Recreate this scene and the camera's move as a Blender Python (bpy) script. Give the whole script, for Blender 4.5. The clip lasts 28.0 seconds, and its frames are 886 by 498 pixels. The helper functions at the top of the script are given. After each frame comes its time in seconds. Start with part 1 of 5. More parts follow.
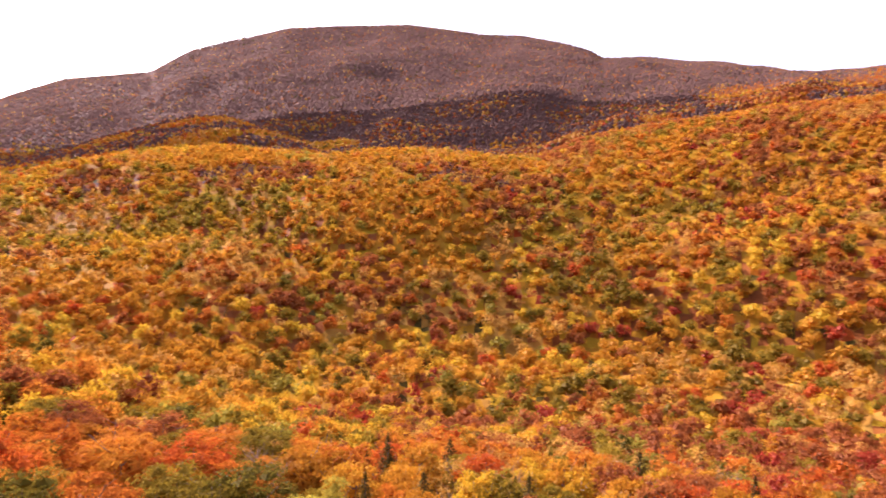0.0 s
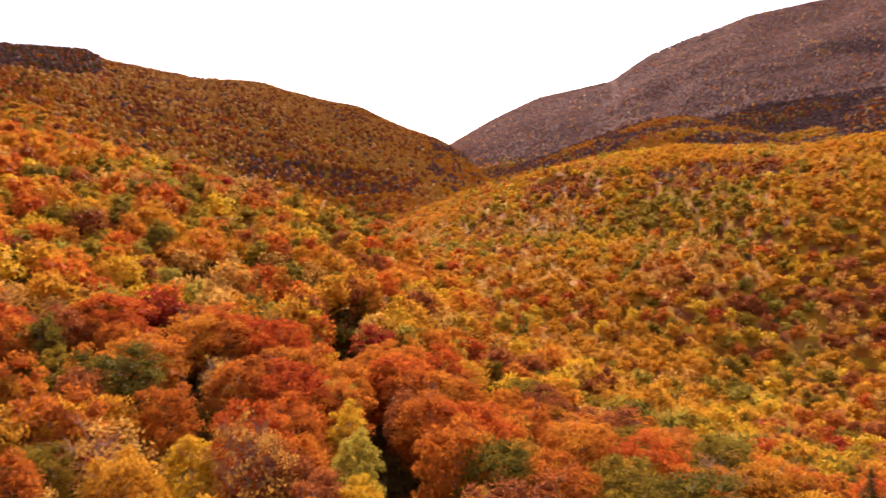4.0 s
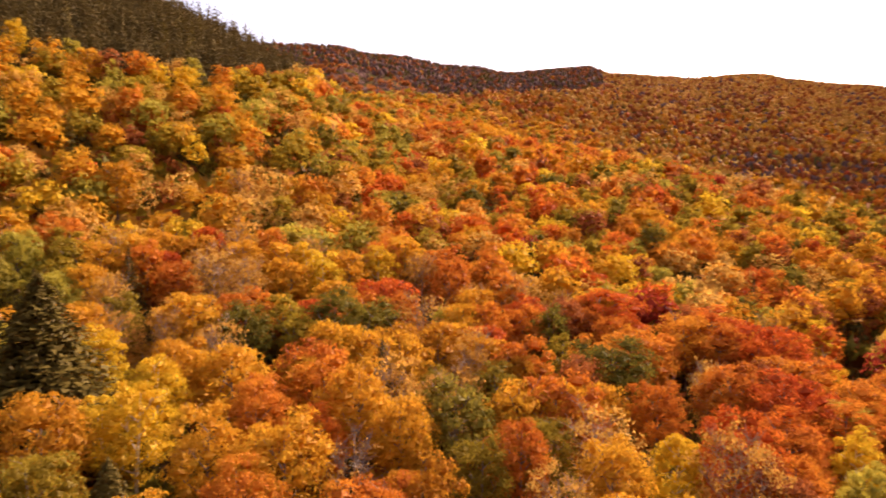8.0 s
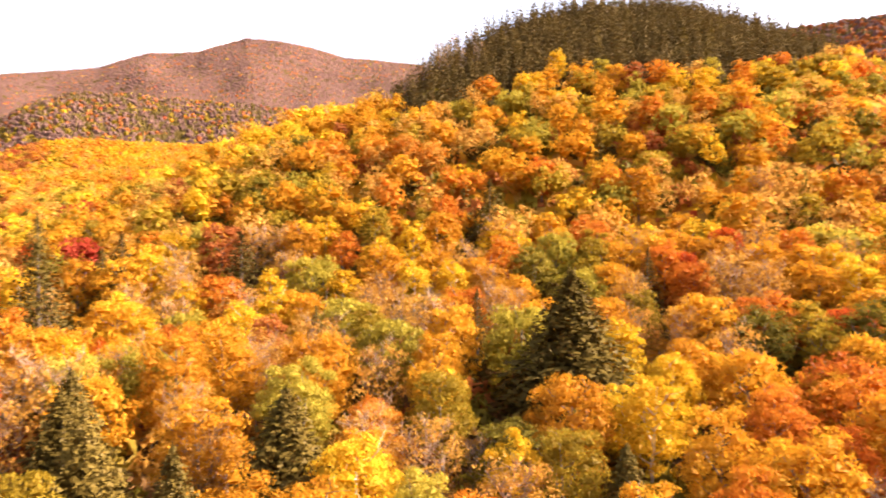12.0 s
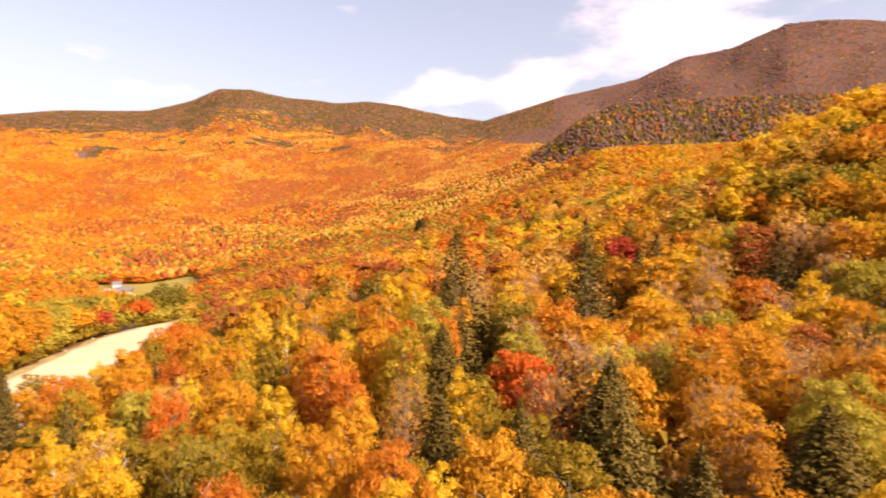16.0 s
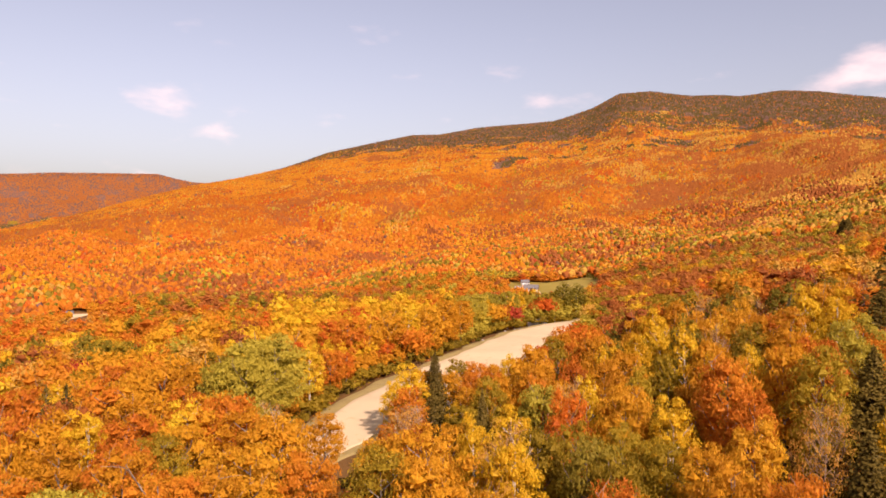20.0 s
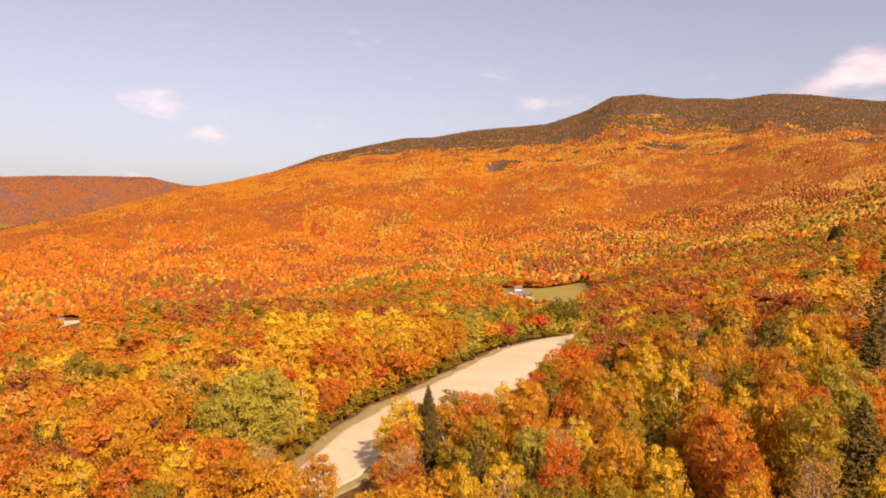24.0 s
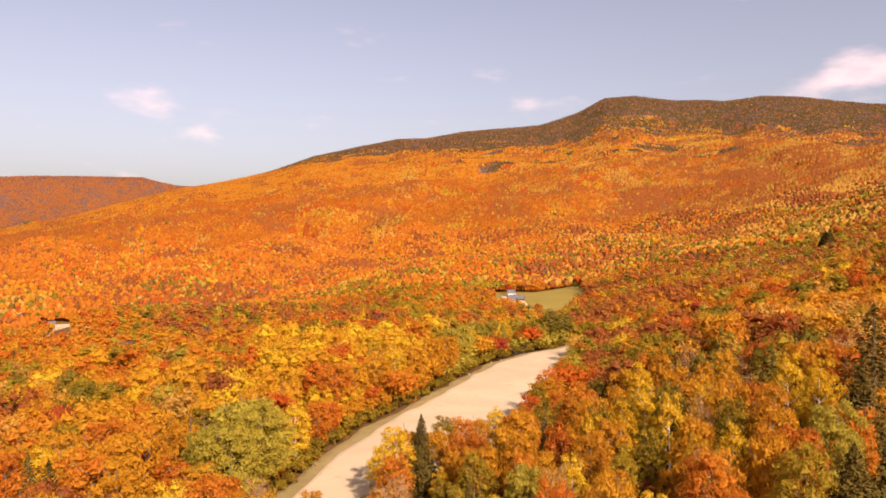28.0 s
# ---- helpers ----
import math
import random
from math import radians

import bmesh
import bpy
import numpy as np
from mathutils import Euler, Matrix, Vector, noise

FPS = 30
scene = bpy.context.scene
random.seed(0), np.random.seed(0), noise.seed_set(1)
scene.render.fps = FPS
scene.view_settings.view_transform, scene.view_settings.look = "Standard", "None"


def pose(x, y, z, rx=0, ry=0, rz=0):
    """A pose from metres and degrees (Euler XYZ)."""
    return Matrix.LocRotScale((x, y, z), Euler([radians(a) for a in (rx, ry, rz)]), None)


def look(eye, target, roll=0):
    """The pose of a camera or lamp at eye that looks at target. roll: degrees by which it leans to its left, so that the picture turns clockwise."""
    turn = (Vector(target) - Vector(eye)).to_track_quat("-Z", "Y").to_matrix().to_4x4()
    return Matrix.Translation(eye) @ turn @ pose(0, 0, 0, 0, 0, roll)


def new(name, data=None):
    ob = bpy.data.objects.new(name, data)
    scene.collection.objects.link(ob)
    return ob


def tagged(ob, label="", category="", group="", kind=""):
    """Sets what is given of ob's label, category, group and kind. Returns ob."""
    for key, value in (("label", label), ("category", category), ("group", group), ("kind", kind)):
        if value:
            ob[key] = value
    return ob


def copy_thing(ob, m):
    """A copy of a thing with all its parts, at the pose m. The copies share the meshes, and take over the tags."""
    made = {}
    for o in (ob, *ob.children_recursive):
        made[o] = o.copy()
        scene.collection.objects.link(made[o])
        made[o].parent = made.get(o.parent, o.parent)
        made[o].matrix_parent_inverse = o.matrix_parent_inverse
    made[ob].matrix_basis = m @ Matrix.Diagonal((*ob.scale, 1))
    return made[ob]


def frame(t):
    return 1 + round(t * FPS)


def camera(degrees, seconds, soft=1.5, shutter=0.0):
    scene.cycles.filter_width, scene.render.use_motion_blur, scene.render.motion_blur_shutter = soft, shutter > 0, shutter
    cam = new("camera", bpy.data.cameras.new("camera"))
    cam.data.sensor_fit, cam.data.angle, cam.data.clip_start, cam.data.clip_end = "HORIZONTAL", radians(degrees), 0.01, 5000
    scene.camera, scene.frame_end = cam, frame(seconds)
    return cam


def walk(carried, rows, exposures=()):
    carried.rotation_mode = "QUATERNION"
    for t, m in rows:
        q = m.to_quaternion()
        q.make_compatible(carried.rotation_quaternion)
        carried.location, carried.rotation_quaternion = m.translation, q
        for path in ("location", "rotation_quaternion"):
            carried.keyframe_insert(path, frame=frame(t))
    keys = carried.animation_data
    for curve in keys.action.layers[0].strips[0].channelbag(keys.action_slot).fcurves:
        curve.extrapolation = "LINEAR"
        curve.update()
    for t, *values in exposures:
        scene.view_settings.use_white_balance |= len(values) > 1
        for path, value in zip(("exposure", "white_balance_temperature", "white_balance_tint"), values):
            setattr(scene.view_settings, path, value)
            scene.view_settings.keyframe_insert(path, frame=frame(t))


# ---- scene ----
cam = camera(64.68, 28.0, soft=1.65, shutter=0.5)
# seconds, height, heading, tilt, roll: a drone that turns where it hovers, then climbs
PATH = (
    (0.0, 0.0, -0.0, -1.215, 0.221), (0.5, 0.0, 4.482, -1.207, 0.176), (1.0, 0.0, 8.968, -1.223, 0.145),
    (1.5, 0.0, 13.47, -1.227, 0.108), (2.0, 0.0, 17.977, -1.251, 0.092), (2.5, 0.0, 22.492, -1.258, 0.09),
    (3.0, 0.0, 27.031, -1.259, 0.086), (3.5, 0.0, 31.552, -1.253, 0.018), (5.5, 0.0, 50.29, -1.121, -0.094),
    (6.0, 0.0, 55.201, -1.117, -0.169), (6.5, 0.0, 60.095, -1.113, -0.11), (7.0, 0.0, 64.973, -1.138, -0.002),
    (7.5, 0.0, 69.866, -1.168, 0.07), (8.0, 0.0, 74.792, -1.21, 0.118), (8.5, 0.0, 79.752, -1.281, 0.118),
    (9.0, 0.0, 84.697, -1.267, 0.134), (9.5, 0.0, 89.761, -1.213, 0.092), (10.0, 0.0, 94.853, -1.193, 0.058),
    (10.5, 0.0, 99.918, -1.194, 0.069), (11.0, 0.0, 105.053, -1.183, 0.078), (11.5, 0.0, 110.179, -1.195, 0.095),
    (12.0, 0.0, 115.318, -1.189, 0.045), (12.5, 0.0, 120.485, -1.213, 0.1), (14.5, 0.0, 140.792, -1.221, 0.017),
    (15.0, 0.0, 146.333, -1.239, -0.009), (15.5, 0.0, 151.631, -1.232, -0.048), (16.0, 0.0, 156.964, -1.201, -0.038),
    (16.5, 0.0, 162.325, -1.153, -0.027), (17.0, 0.0, 167.664, -1.085, -0.05), (17.5, 0.0, 172.677, -1.067, 0.018),
    (18.0, 0.0, 178.337, -1.066, -0.012), (18.5, 0.0, 183.692, -1.016, 0.033), (19.0, 0.0, 188.069, -1.013, 0.036),
    (19.5, 0.0, 188.745, -0.992, 0.085), (20.0, 0.44, 188.689, -1.036, 0.059), (20.5, 0.94, 188.639, -1.014, 0.03),
    (21.0, 1.56, 188.568, -0.984, 0.036), (21.5, 2.06, 188.525, -0.919, 0.052), (22.0, 2.61, 188.471, -0.913, 0.003),
    (22.5, 3.23, 188.387, -0.886, -0.028), (24.5, 5.34, 188.07, -0.859, -0.009), (25.0, 5.87, 188.005, -0.851, 0.002),
    (25.5, 6.39, 187.918, -0.857, 0.002), (26.0, 6.93, 187.851, -0.85, 0.0), (26.5, 7.43, 187.773, -0.828, 0.006),
    (27.0, 7.97, 187.715, -0.845, 0.029), (27.5, 8.52, 187.634, -0.851, 0.017), (28.0, 9.0, 187.567, -0.855, 0.042),
)
# seconds, stops, kelvin, tint: the drone's own exposure drifts as it turns from the sun
LIGHT = (
    (0, 1.5, 6100, 34), (1, 1.8, 5600, 21), (2, 1.5, 5800, 26), (3, 1.15, 6450, 33), (6, 1.22, 6750, 34), (7, 1.02, 7600, 41), (8, 1.4, 7100, 30), (9, 1.6, 7050, 27), (10, 1.95, 7000, 24), (12, 2.12, 7000, 22), (13, 1.95, 7000, 23), (15, 1.4, 7200, 25), (17, 1.05, 7200, 26), (20, 0.65, 7200, 29), (28, 0.6, 7200, 29),
)
walk(cam, [(t, pose(0, 0, h, 90 + tilt, 0, turn) @ pose(0, 0, 0, 0, 0, roll)) for t, h, turn, tilt, roll in PATH], LIGHT)

# ---- sky, sun, exposure ----
SUN_AZ, SUN_EL = 35.0, 35.0


def way(az, el=0.0):
    """A unit vector; az in degrees, turning left from +y."""
    a, e = radians(az), radians(el)
    return Vector((-math.sin(a) * math.cos(e), math.cos(a) * math.cos(e), math.sin(e)))


world = bpy.data.worlds.new("world")
scene.world = world
world.use_nodes = True
wt = world.node_tree
wt.nodes.clear()

sky = wt.nodes.new("ShaderNodeTexSky")
sky.sky_type = "NISHITA"
sky.sun_disc = False
sky.sun_elevation = radians(SUN_EL)
sky.sun_rotation = radians(-SUN_AZ)
sky.air_density, sky.dust_density, sky.ozone_density = 1.0, 3.0, 1.0
coord = wt.nodes.new("ShaderNodeTexCoord")
soft_sky = wt.nodes.new("ShaderNodeHueSaturation")
soft_sky.inputs["Saturation"].default_value = 0.7
wt.links.new(sky.outputs[0], soft_sky.inputs["Color"])
# fair-weather clouds: a few banks, ragged by noise
CLOUDS = ((210.6, 10.2, 3.2, 1.05), (206.2, 8.0, 1.8, 0.68), (180.5, 11.0, 2.0, 0.7), (156.6, 10.9, 4.6, 1.0), (149.5, 11.6, 5.2, 0.97),
          (139, 15.5, 7.5, 1.0), (121, 17.5, 9.0, 0.85), (80, 19.0, 7.0, 0.8), (212, 4.7, 2.2, 0.6), (23, 11.5, 4.0, 0.5), (335, 17.0, 5.0, 0.45))
total = None
for az, el, size, amount in CLOUDS:
    dot = wt.nodes.new("ShaderNodeVectorMath")
    dot.operation = "DISTANCE"
    squash = wt.nodes.new("ShaderNodeVectorMath")
    squash.operation = "MULTIPLY"
    squash.inputs[1].default_value = (1, 1, 2.2)
    wt.links.new(coord.outputs["Generated"], squash.inputs[0])
    wt.links.new(squash.outputs[0], dot.inputs[0])
    c = way(az, el)
    dot.inputs[1].default_value = (c.x, c.y, c.z * 2.2)
    ramp = wt.nodes.new("ShaderNodeMapRange")
    ramp.inputs[1].default_value, ramp.inputs[2].default_value = 0.0, radians(size) * 1.5
    ramp.inputs[3].default_value, ramp.inputs[4].default_value = amount, 0.0
    wt.links.new(dot.outputs["Value"], ramp.inputs[0])
    if total is None:
        total = ramp.outputs[0]
    else:
        m = wt.nodes.new("ShaderNodeMath")
        m.operation = "MAXIMUM"
        wt.links.new(total, m.inputs[0])
        wt.links.new(ramp.outputs[0], m.inputs[1])
        total = m.outputs[0]
stretch = wt.nodes.new("ShaderNodeVectorMath")
stretch.operation = "MULTIPLY"
stretch.inputs[1].default_value = (1, 1, 2.6)
wt.links.new(coord.outputs["Generated"], stretch.inputs[0])
puff = wt.nodes.new("ShaderNodeTexNoise")
puff.inputs["Scale"].default_value, puff.inputs["Detail"].default_value, puff.inputs["Roughness"].default_value = 10.0, 5.0, 0.5
wt.links.new(stretch.outputs[0], puff.inputs["Vector"])
gain = wt.nodes.new("ShaderNodeMath")
gain.operation = "MULTIPLY_ADD"
gain.inputs[1].default_value, gain.inputs[2].default_value = 2.4, -1.55
wt.links.new(puff.outputs[0], gain.inputs[0])
both = wt.nodes.new("ShaderNodeMath")
both.operation = "ADD"
wt.links.new(total, both.inputs[0])
wt.links.new(gain.outputs[0], both.inputs[1])
edge = wt.nodes.new("ShaderNodeMapRange")
edge.interpolation_type = "SMOOTHSTEP"
edge.inputs[1].default_value, edge.inputs[2].default_value = -0.05, 0.85
edge.inputs[3].default_value, edge.inputs[4].default_value = 0.0, 0.75
wt.links.new(both.outputs[0], edge.inputs[0])
mixed = wt.nodes.new("ShaderNodeMix")
mixed.data_type = "RGBA"
wt.links.new(edge.outputs[0], mixed.inputs[0])
wt.links.new(soft_sky.outputs[0], mixed.inputs[6])
mixed.inputs[7].default_value = (8.2, 6.7, 6.5, 1)
back = wt.nodes.new("ShaderNodeBackground")
back.inputs["Strength"].default_value = 0.11
wt.links.new(mixed.outputs[2], back.inputs["Color"])
wout = wt.nodes.new("ShaderNodeOutputWorld")
wt.links.new(back.outputs[0], wout.inputs["Surface"])

sun = new("sun", bpy.data.lights.new("sun", "SUN"))
sun.data.energy, sun.data.angle, sun.data.color = 5.0, radians(0.53), (1.0, 0.93, 0.82)
sun.matrix_world = look(way(SUN_AZ, SUN_EL) * 300, (0, 0, 0))


# ---- materials ----
def material(name):
    m = bpy.data.materials.new(name)
    m.use_nodes = True
    m.node_tree.nodes.clear()
    return m, m.node_tree


def noise_at(nt, scale, detail=3.0, rough=0.55, kind="Object"):
    """A noise in the world's metres (object coordinates of things at the origin) or each thing's own."""
    tc = nt.nodes.new("ShaderNodeTexCoord")
    n = nt.nodes.new("ShaderNodeTexNoise")
    n.inputs["Scale"].default_value, n.inputs["Detail"].default_value, n.inputs["Roughness"].default_value = scale, detail, rough
    nt.links.new(tc.outputs[kind], n.inputs["Vector"])
    return n.outputs[0]


def ramp_of(nt, fac, stops):
    r = nt.nodes.new("ShaderNodeValToRGB")
    r.color_ramp.elements[0].position, r.color_ramp.elements[0].color = stops[0][0], (*stops[0][1], 1)
    r.color_ramp.elements[1].position, r.color_ramp.elements[1].color = stops[-1][0], (*stops[-1][1], 1)
    for p, c in stops[1:-1]:
        r.color_ramp.elements.new(p).color = (*c, 1)
    nt.links.new(fac, r.inputs[0])
    return r.outputs[0]


def blend(nt, fac, a, b, how="MIX"):
    m = nt.nodes.new("ShaderNodeMix")
    m.data_type, m.blend_type = "RGBA", how
    for s, v in ((0, fac), (6, a), (7, b)):
        if isinstance(v, (int, float, tuple)):
            m.inputs[s].default_value = v
        else:
            nt.links.new(v, m.inputs[s])
    return m.outputs[2]


def arith(nt, op, a, b=0.0):
    m = nt.nodes.new("ShaderNodeMath")
    m.operation = op
    for s, v in ((0, a), (1, b)):
        if isinstance(v, (int, float)):
            m.inputs[s].default_value = v
        else:
            nt.links.new(v, m.inputs[s])
    return m.outputs[0]


def shade(nt, colour, rough=0.7, spec=0.2, bump=None, bump_d=0.02):
    p = nt.nodes.new("ShaderNodeBsdfPrincipled")
    if isinstance(colour, tuple):
        p.inputs["Base Color"].default_value = colour
    else:
        nt.links.new(colour, p.inputs["Base Color"])
    p.inputs["Roughness"].default_value = rough
    p.inputs["Specular IOR Level"].default_value = spec
    if bump is not None:
        b = nt.nodes.new("ShaderNodeBump")
        b.inputs["Distance"].default_value = bump_d
        nt.links.new(bump, b.inputs["Height"])
        nt.links.new(b.outputs[0], p.inputs["Normal"])
    return p.outputs[0]


def finish(nt, surface):
    o = nt.nodes.new("ShaderNodeOutputMaterial")
    nt.links.new(surface, o.inputs["Surface"])


def leaf_material(name, dark, mid, light, thin=0.42, wide=0.11):
    """Foliage: hue differs from tree to tree, spray to spray, and in patches; light comes through the leaves."""
    m, nt = material(name)
    geo = nt.nodes.new("ShaderNodeNewGeometry")
    info = nt.nodes.new("ShaderNodeObjectInfo")
    spot = nt.nodes.new("ShaderNodeTexNoise")
    spot.inputs["Scale"].default_value, spot.inputs["Detail"].default_value = wide, 2.0
    nt.links.new(geo.outputs["Position"], spot.inputs["Vector"])
    a = arith(nt, "MULTIPLY", geo.outputs["Random Per Island"], 0.11)
    b = arith(nt, "MULTIPLY", info.outputs["Random"], 0.35)
    fine = nt.nodes.new("ShaderNodeTexNoise")
    fine.inputs["Scale"].default_value, fine.inputs["Detail"].default_value = 0.55, 2.0
    nt.links.new(geo.outputs["Position"], fine.inputs["Vector"])
    c = arith(nt, "ADD", arith(nt, "MULTIPLY", spot.outputs[0], 0.85), arith(nt, "MULTIPLY", fine.outputs[0], 0.26))
    s = arith(nt, "ADD", arith(nt, "ADD", a, b), arith(nt, "SUBTRACT", c, 0.28))
    col = ramp_of(nt, s, ((0.08, dark), (0.5, mid), (0.92, light)))
    d = nt.nodes.new("ShaderNodeBsdfDiffuse")
    t = nt.nodes.new("ShaderNodeBsdfTranslucent")
    nt.links.new(col, d.inputs[0])
    nt.links.new(col, t.inputs[0])
    g = nt.nodes.new("ShaderNodeBsdfGlossy")
    g.inputs["Roughness"].default_value = 0.5
    g.inputs[0].default_value = (0.9, 0.9, 0.9, 1)
    x = nt.nodes.new("ShaderNodeMixShader")
    x.inputs[0].default_value = thin
    nt.links.new(d.outputs[0], x.inputs[1])
    nt.links.new(t.outputs[0], x.inputs[2])
    y = nt.nodes.new("ShaderNodeMixShader")
    y.inputs[0].default_value = 0.004
    nt.links.new(x.outputs[0], y.inputs[1])
    nt.links.new(g.outputs[0], y.inputs[2])
    finish(nt, y.outputs[0])
    return m


LEAF = {
    "gold": leaf_material("gold_leaves", (0.34, 0.124, 0.010), (0.53, 0.235, 0.016), (0.63, 0.335, 0.024)),
    "yellow": leaf_material("yellow_leaves", (0.42, 0.21, 0.012), (0.60, 0.345, 0.018), (0.69, 0.46, 0.032)),
    "orange": leaf_material("orange_leaves", (0.33, 0.075, 0.012), (0.51, 0.155, 0.016), (0.60, 0.27, 0.022)),
    "peach": leaf_material("thin_peach_leaves", (0.33, 0.14, 0.028), (0.50, 0.245, 0.040), (0.60, 0.34, 0.065)),
    "red": leaf_material("red_leaves", (0.33, 0.040, 0.010), (0.50, 0.100, 0.014), (0.60, 0.20, 0.018)),
    "crimson": leaf_material("crimson_leaves", (0.25, 0.025, 0.014), (0.39, 0.058, 0.022), (0.50, 0.12, 0.030)),
    "olive": leaf_material("olive_leaves", (0.14, 0.090, 0.010), (0.28, 0.178, 0.015), (0.43, 0.285, 0.024)),
    "green": leaf_material("green_leaves", (0.080, 0.060, 0.008), (0.175, 0.130, 0.015), (0.29, 0.205, 0.026)),
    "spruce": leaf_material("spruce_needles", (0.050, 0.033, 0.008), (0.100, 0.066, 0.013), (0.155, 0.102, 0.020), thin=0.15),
    # Darker copy of the spruce colour, for the far crests and the knoll.
    "fir": leaf_material("dark_spruce_needles", (0.044, 0.028, 0.010), (0.088, 0.058, 0.018), (0.15, 0.10, 0.030), thin=0.12),
    # Leafless hardwoods; the mauve cast is distant haze put into the colour.
    "bare": leaf_material("bare_twigs_with_haze", (0.13, 0.070, 0.054), (0.165, 0.088, 0.068), (0.205, 0.108, 0.082), thin=0.3),
    "lime": leaf_material("pale_green_leaves", (0.22, 0.165, 0.018), (0.36, 0.275, 0.032), (0.48, 0.365, 0.048)),
    "rust": leaf_material("rust_leaves", (0.23, 0.062, 0.018), (0.36, 0.110, 0.026), (0.46, 0.175, 0.035)),
}


def bark_material(name, a, b):
    m, nt = material(name)
    n = noise_at(nt, 4.0, 5.0)
    finish(nt, shade(nt, ramp_of(nt, n, ((0.3, a), (0.7, b))), 0.9, 0.1, n, 0.03))
    return m


BARK = bark_material("grey_bark", (0.10, 0.075, 0.055), (0.26, 0.20, 0.15))
PALE_BARK = bark_material("pale_birch_bark", (0.34, 0.28, 0.21), (0.62, 0.54, 0.43))
TWIG_BARK = bark_material("pinkish_twig_bark", (0.22, 0.14, 0.09), (0.38, 0.25, 0.16))
SNAG_BARK = bark_material("grey_snag_bark", (0.15, 0.11, 0.08), (0.31, 0.23, 0.17))

LITTER, nt = material("leaf_litter_forest_floor")
n1, n2 = noise_at(nt, 0.02, 4.0), noise_at(nt, 0.35, 6.0, 0.65)
col = blend(nt, n2, ramp_of(nt, n1, ((0.3, (0.06, 0.034, 0.015)), (0.7, (0.12, 0.062, 0.022)))), (0.19, 0.09, 0.028, 1))
finish(nt, shade(nt, col, 0.95, 0.05, n2, 0.4))

GRAVEL, nt = material("pale_packed_gravel")
n1, n2, n3 = noise_at(nt, 0.06, 4.0), noise_at(nt, 0.5, 5.0, 0.6), noise_at(nt, 9.0, 3.0, 0.7)
col = ramp_of(nt, n1, ((0.3, (0.46, 0.335, 0.195)), (0.7, (0.58, 0.44, 0.265))))
col = blend(nt, arith(nt, "MULTIPLY", n3, 0.4), col, (0.44, 0.34, 0.24, 1))
moss = ramp_of(nt, n2, ((0.60, (0, 0, 0)), (0.74, (1, 1, 1))))
col = blend(nt, arith(nt, "MULTIPLY", moss, 0.6), col, (0.30, 0.25, 0.09, 1))
finish(nt, shade(nt, col, 0.95, 0.1, n3, 0.02))

VERGE, nt = material("dry_roadside_grass")
n1, n2 = noise_at(nt, 0.3, 4.0), noise_at(nt, 3.0, 5.0, 0.7)
col = blend(nt, n2, ramp_of(nt, n1, ((0.3, (0.17, 0.12, 0.03)), (0.7, (0.30, 0.22, 0.06)))), (0.34, 0.25, 0.12, 1))
finish(nt, shade(nt, col, 0.95, 0.05, n2, 0.15))

GRASS, nt = material("mown_meadow_grass")
n1, n2 = noise_at(nt, 0.01, 4.0), noise_at(nt, 0.12, 5.0, 0.6)
col = blend(nt, arith(nt, "MULTIPLY", n2, 0.5), ramp_of(nt, n1, ((0.35, (0.16, 0.12, 0.02)), (0.65, (0.26, 0.185, 0.038)))), (0.29, 0.21, 0.06, 1))
finish(nt, shade(nt, col, 0.95, 0.05, n2, 0.3))


def plain_material(name, a, b, scale=2.0, rough=0.6, spec=0.3):
    m, nt = material(name)
    n = noise_at(nt, scale, 4.0)
    finish(nt, shade(nt, ramp_of(nt, n, ((0.3, a), (0.7, b))), rough, spec, n, 0.01))
    return m


WHITE = plain_material("white_clapboard", (0.68, 0.66, 0.62), (0.82, 0.80, 0.77))
ROOF = plain_material("grey_shingle_roof", (0.09, 0.08, 0.08), (0.16, 0.14, 0.14), 1.0, 0.85)
PALE_ROOF = plain_material("pale_metal_roof", (0.30, 0.27, 0.25), (0.40, 0.37, 0.34), 1.0, 0.5)
GLASS = plain_material("dark_window_glass", (0.02, 0.025, 0.03), (0.04, 0.045, 0.05), 1.0, 0.1, 0.6)
BRICK = plain_material("dark_timber", (0.10, 0.06, 0.04), (0.17, 0.10, 0.07))
TAN = plain_material("faded_tan_boards", (0.30, 0.21, 0.12), (0.44, 0.32, 0.19), 1.0, 0.8)
ROCK = plain_material("pale_weathered_rock", (0.25, 0.21, 0.18), (0.48, 0.42, 0.36), 0.8, 0.9, 0.1)

# ---- the lie of the land ----
rng = np.random.default_rng(7)
TREE = 13.0
RING_AZ = (-60, -35, -10, 10, 30, 45, 60, 75, 90, 105, 118, 130, 145, 160, 175, 190, 205, 225, 260, 300)
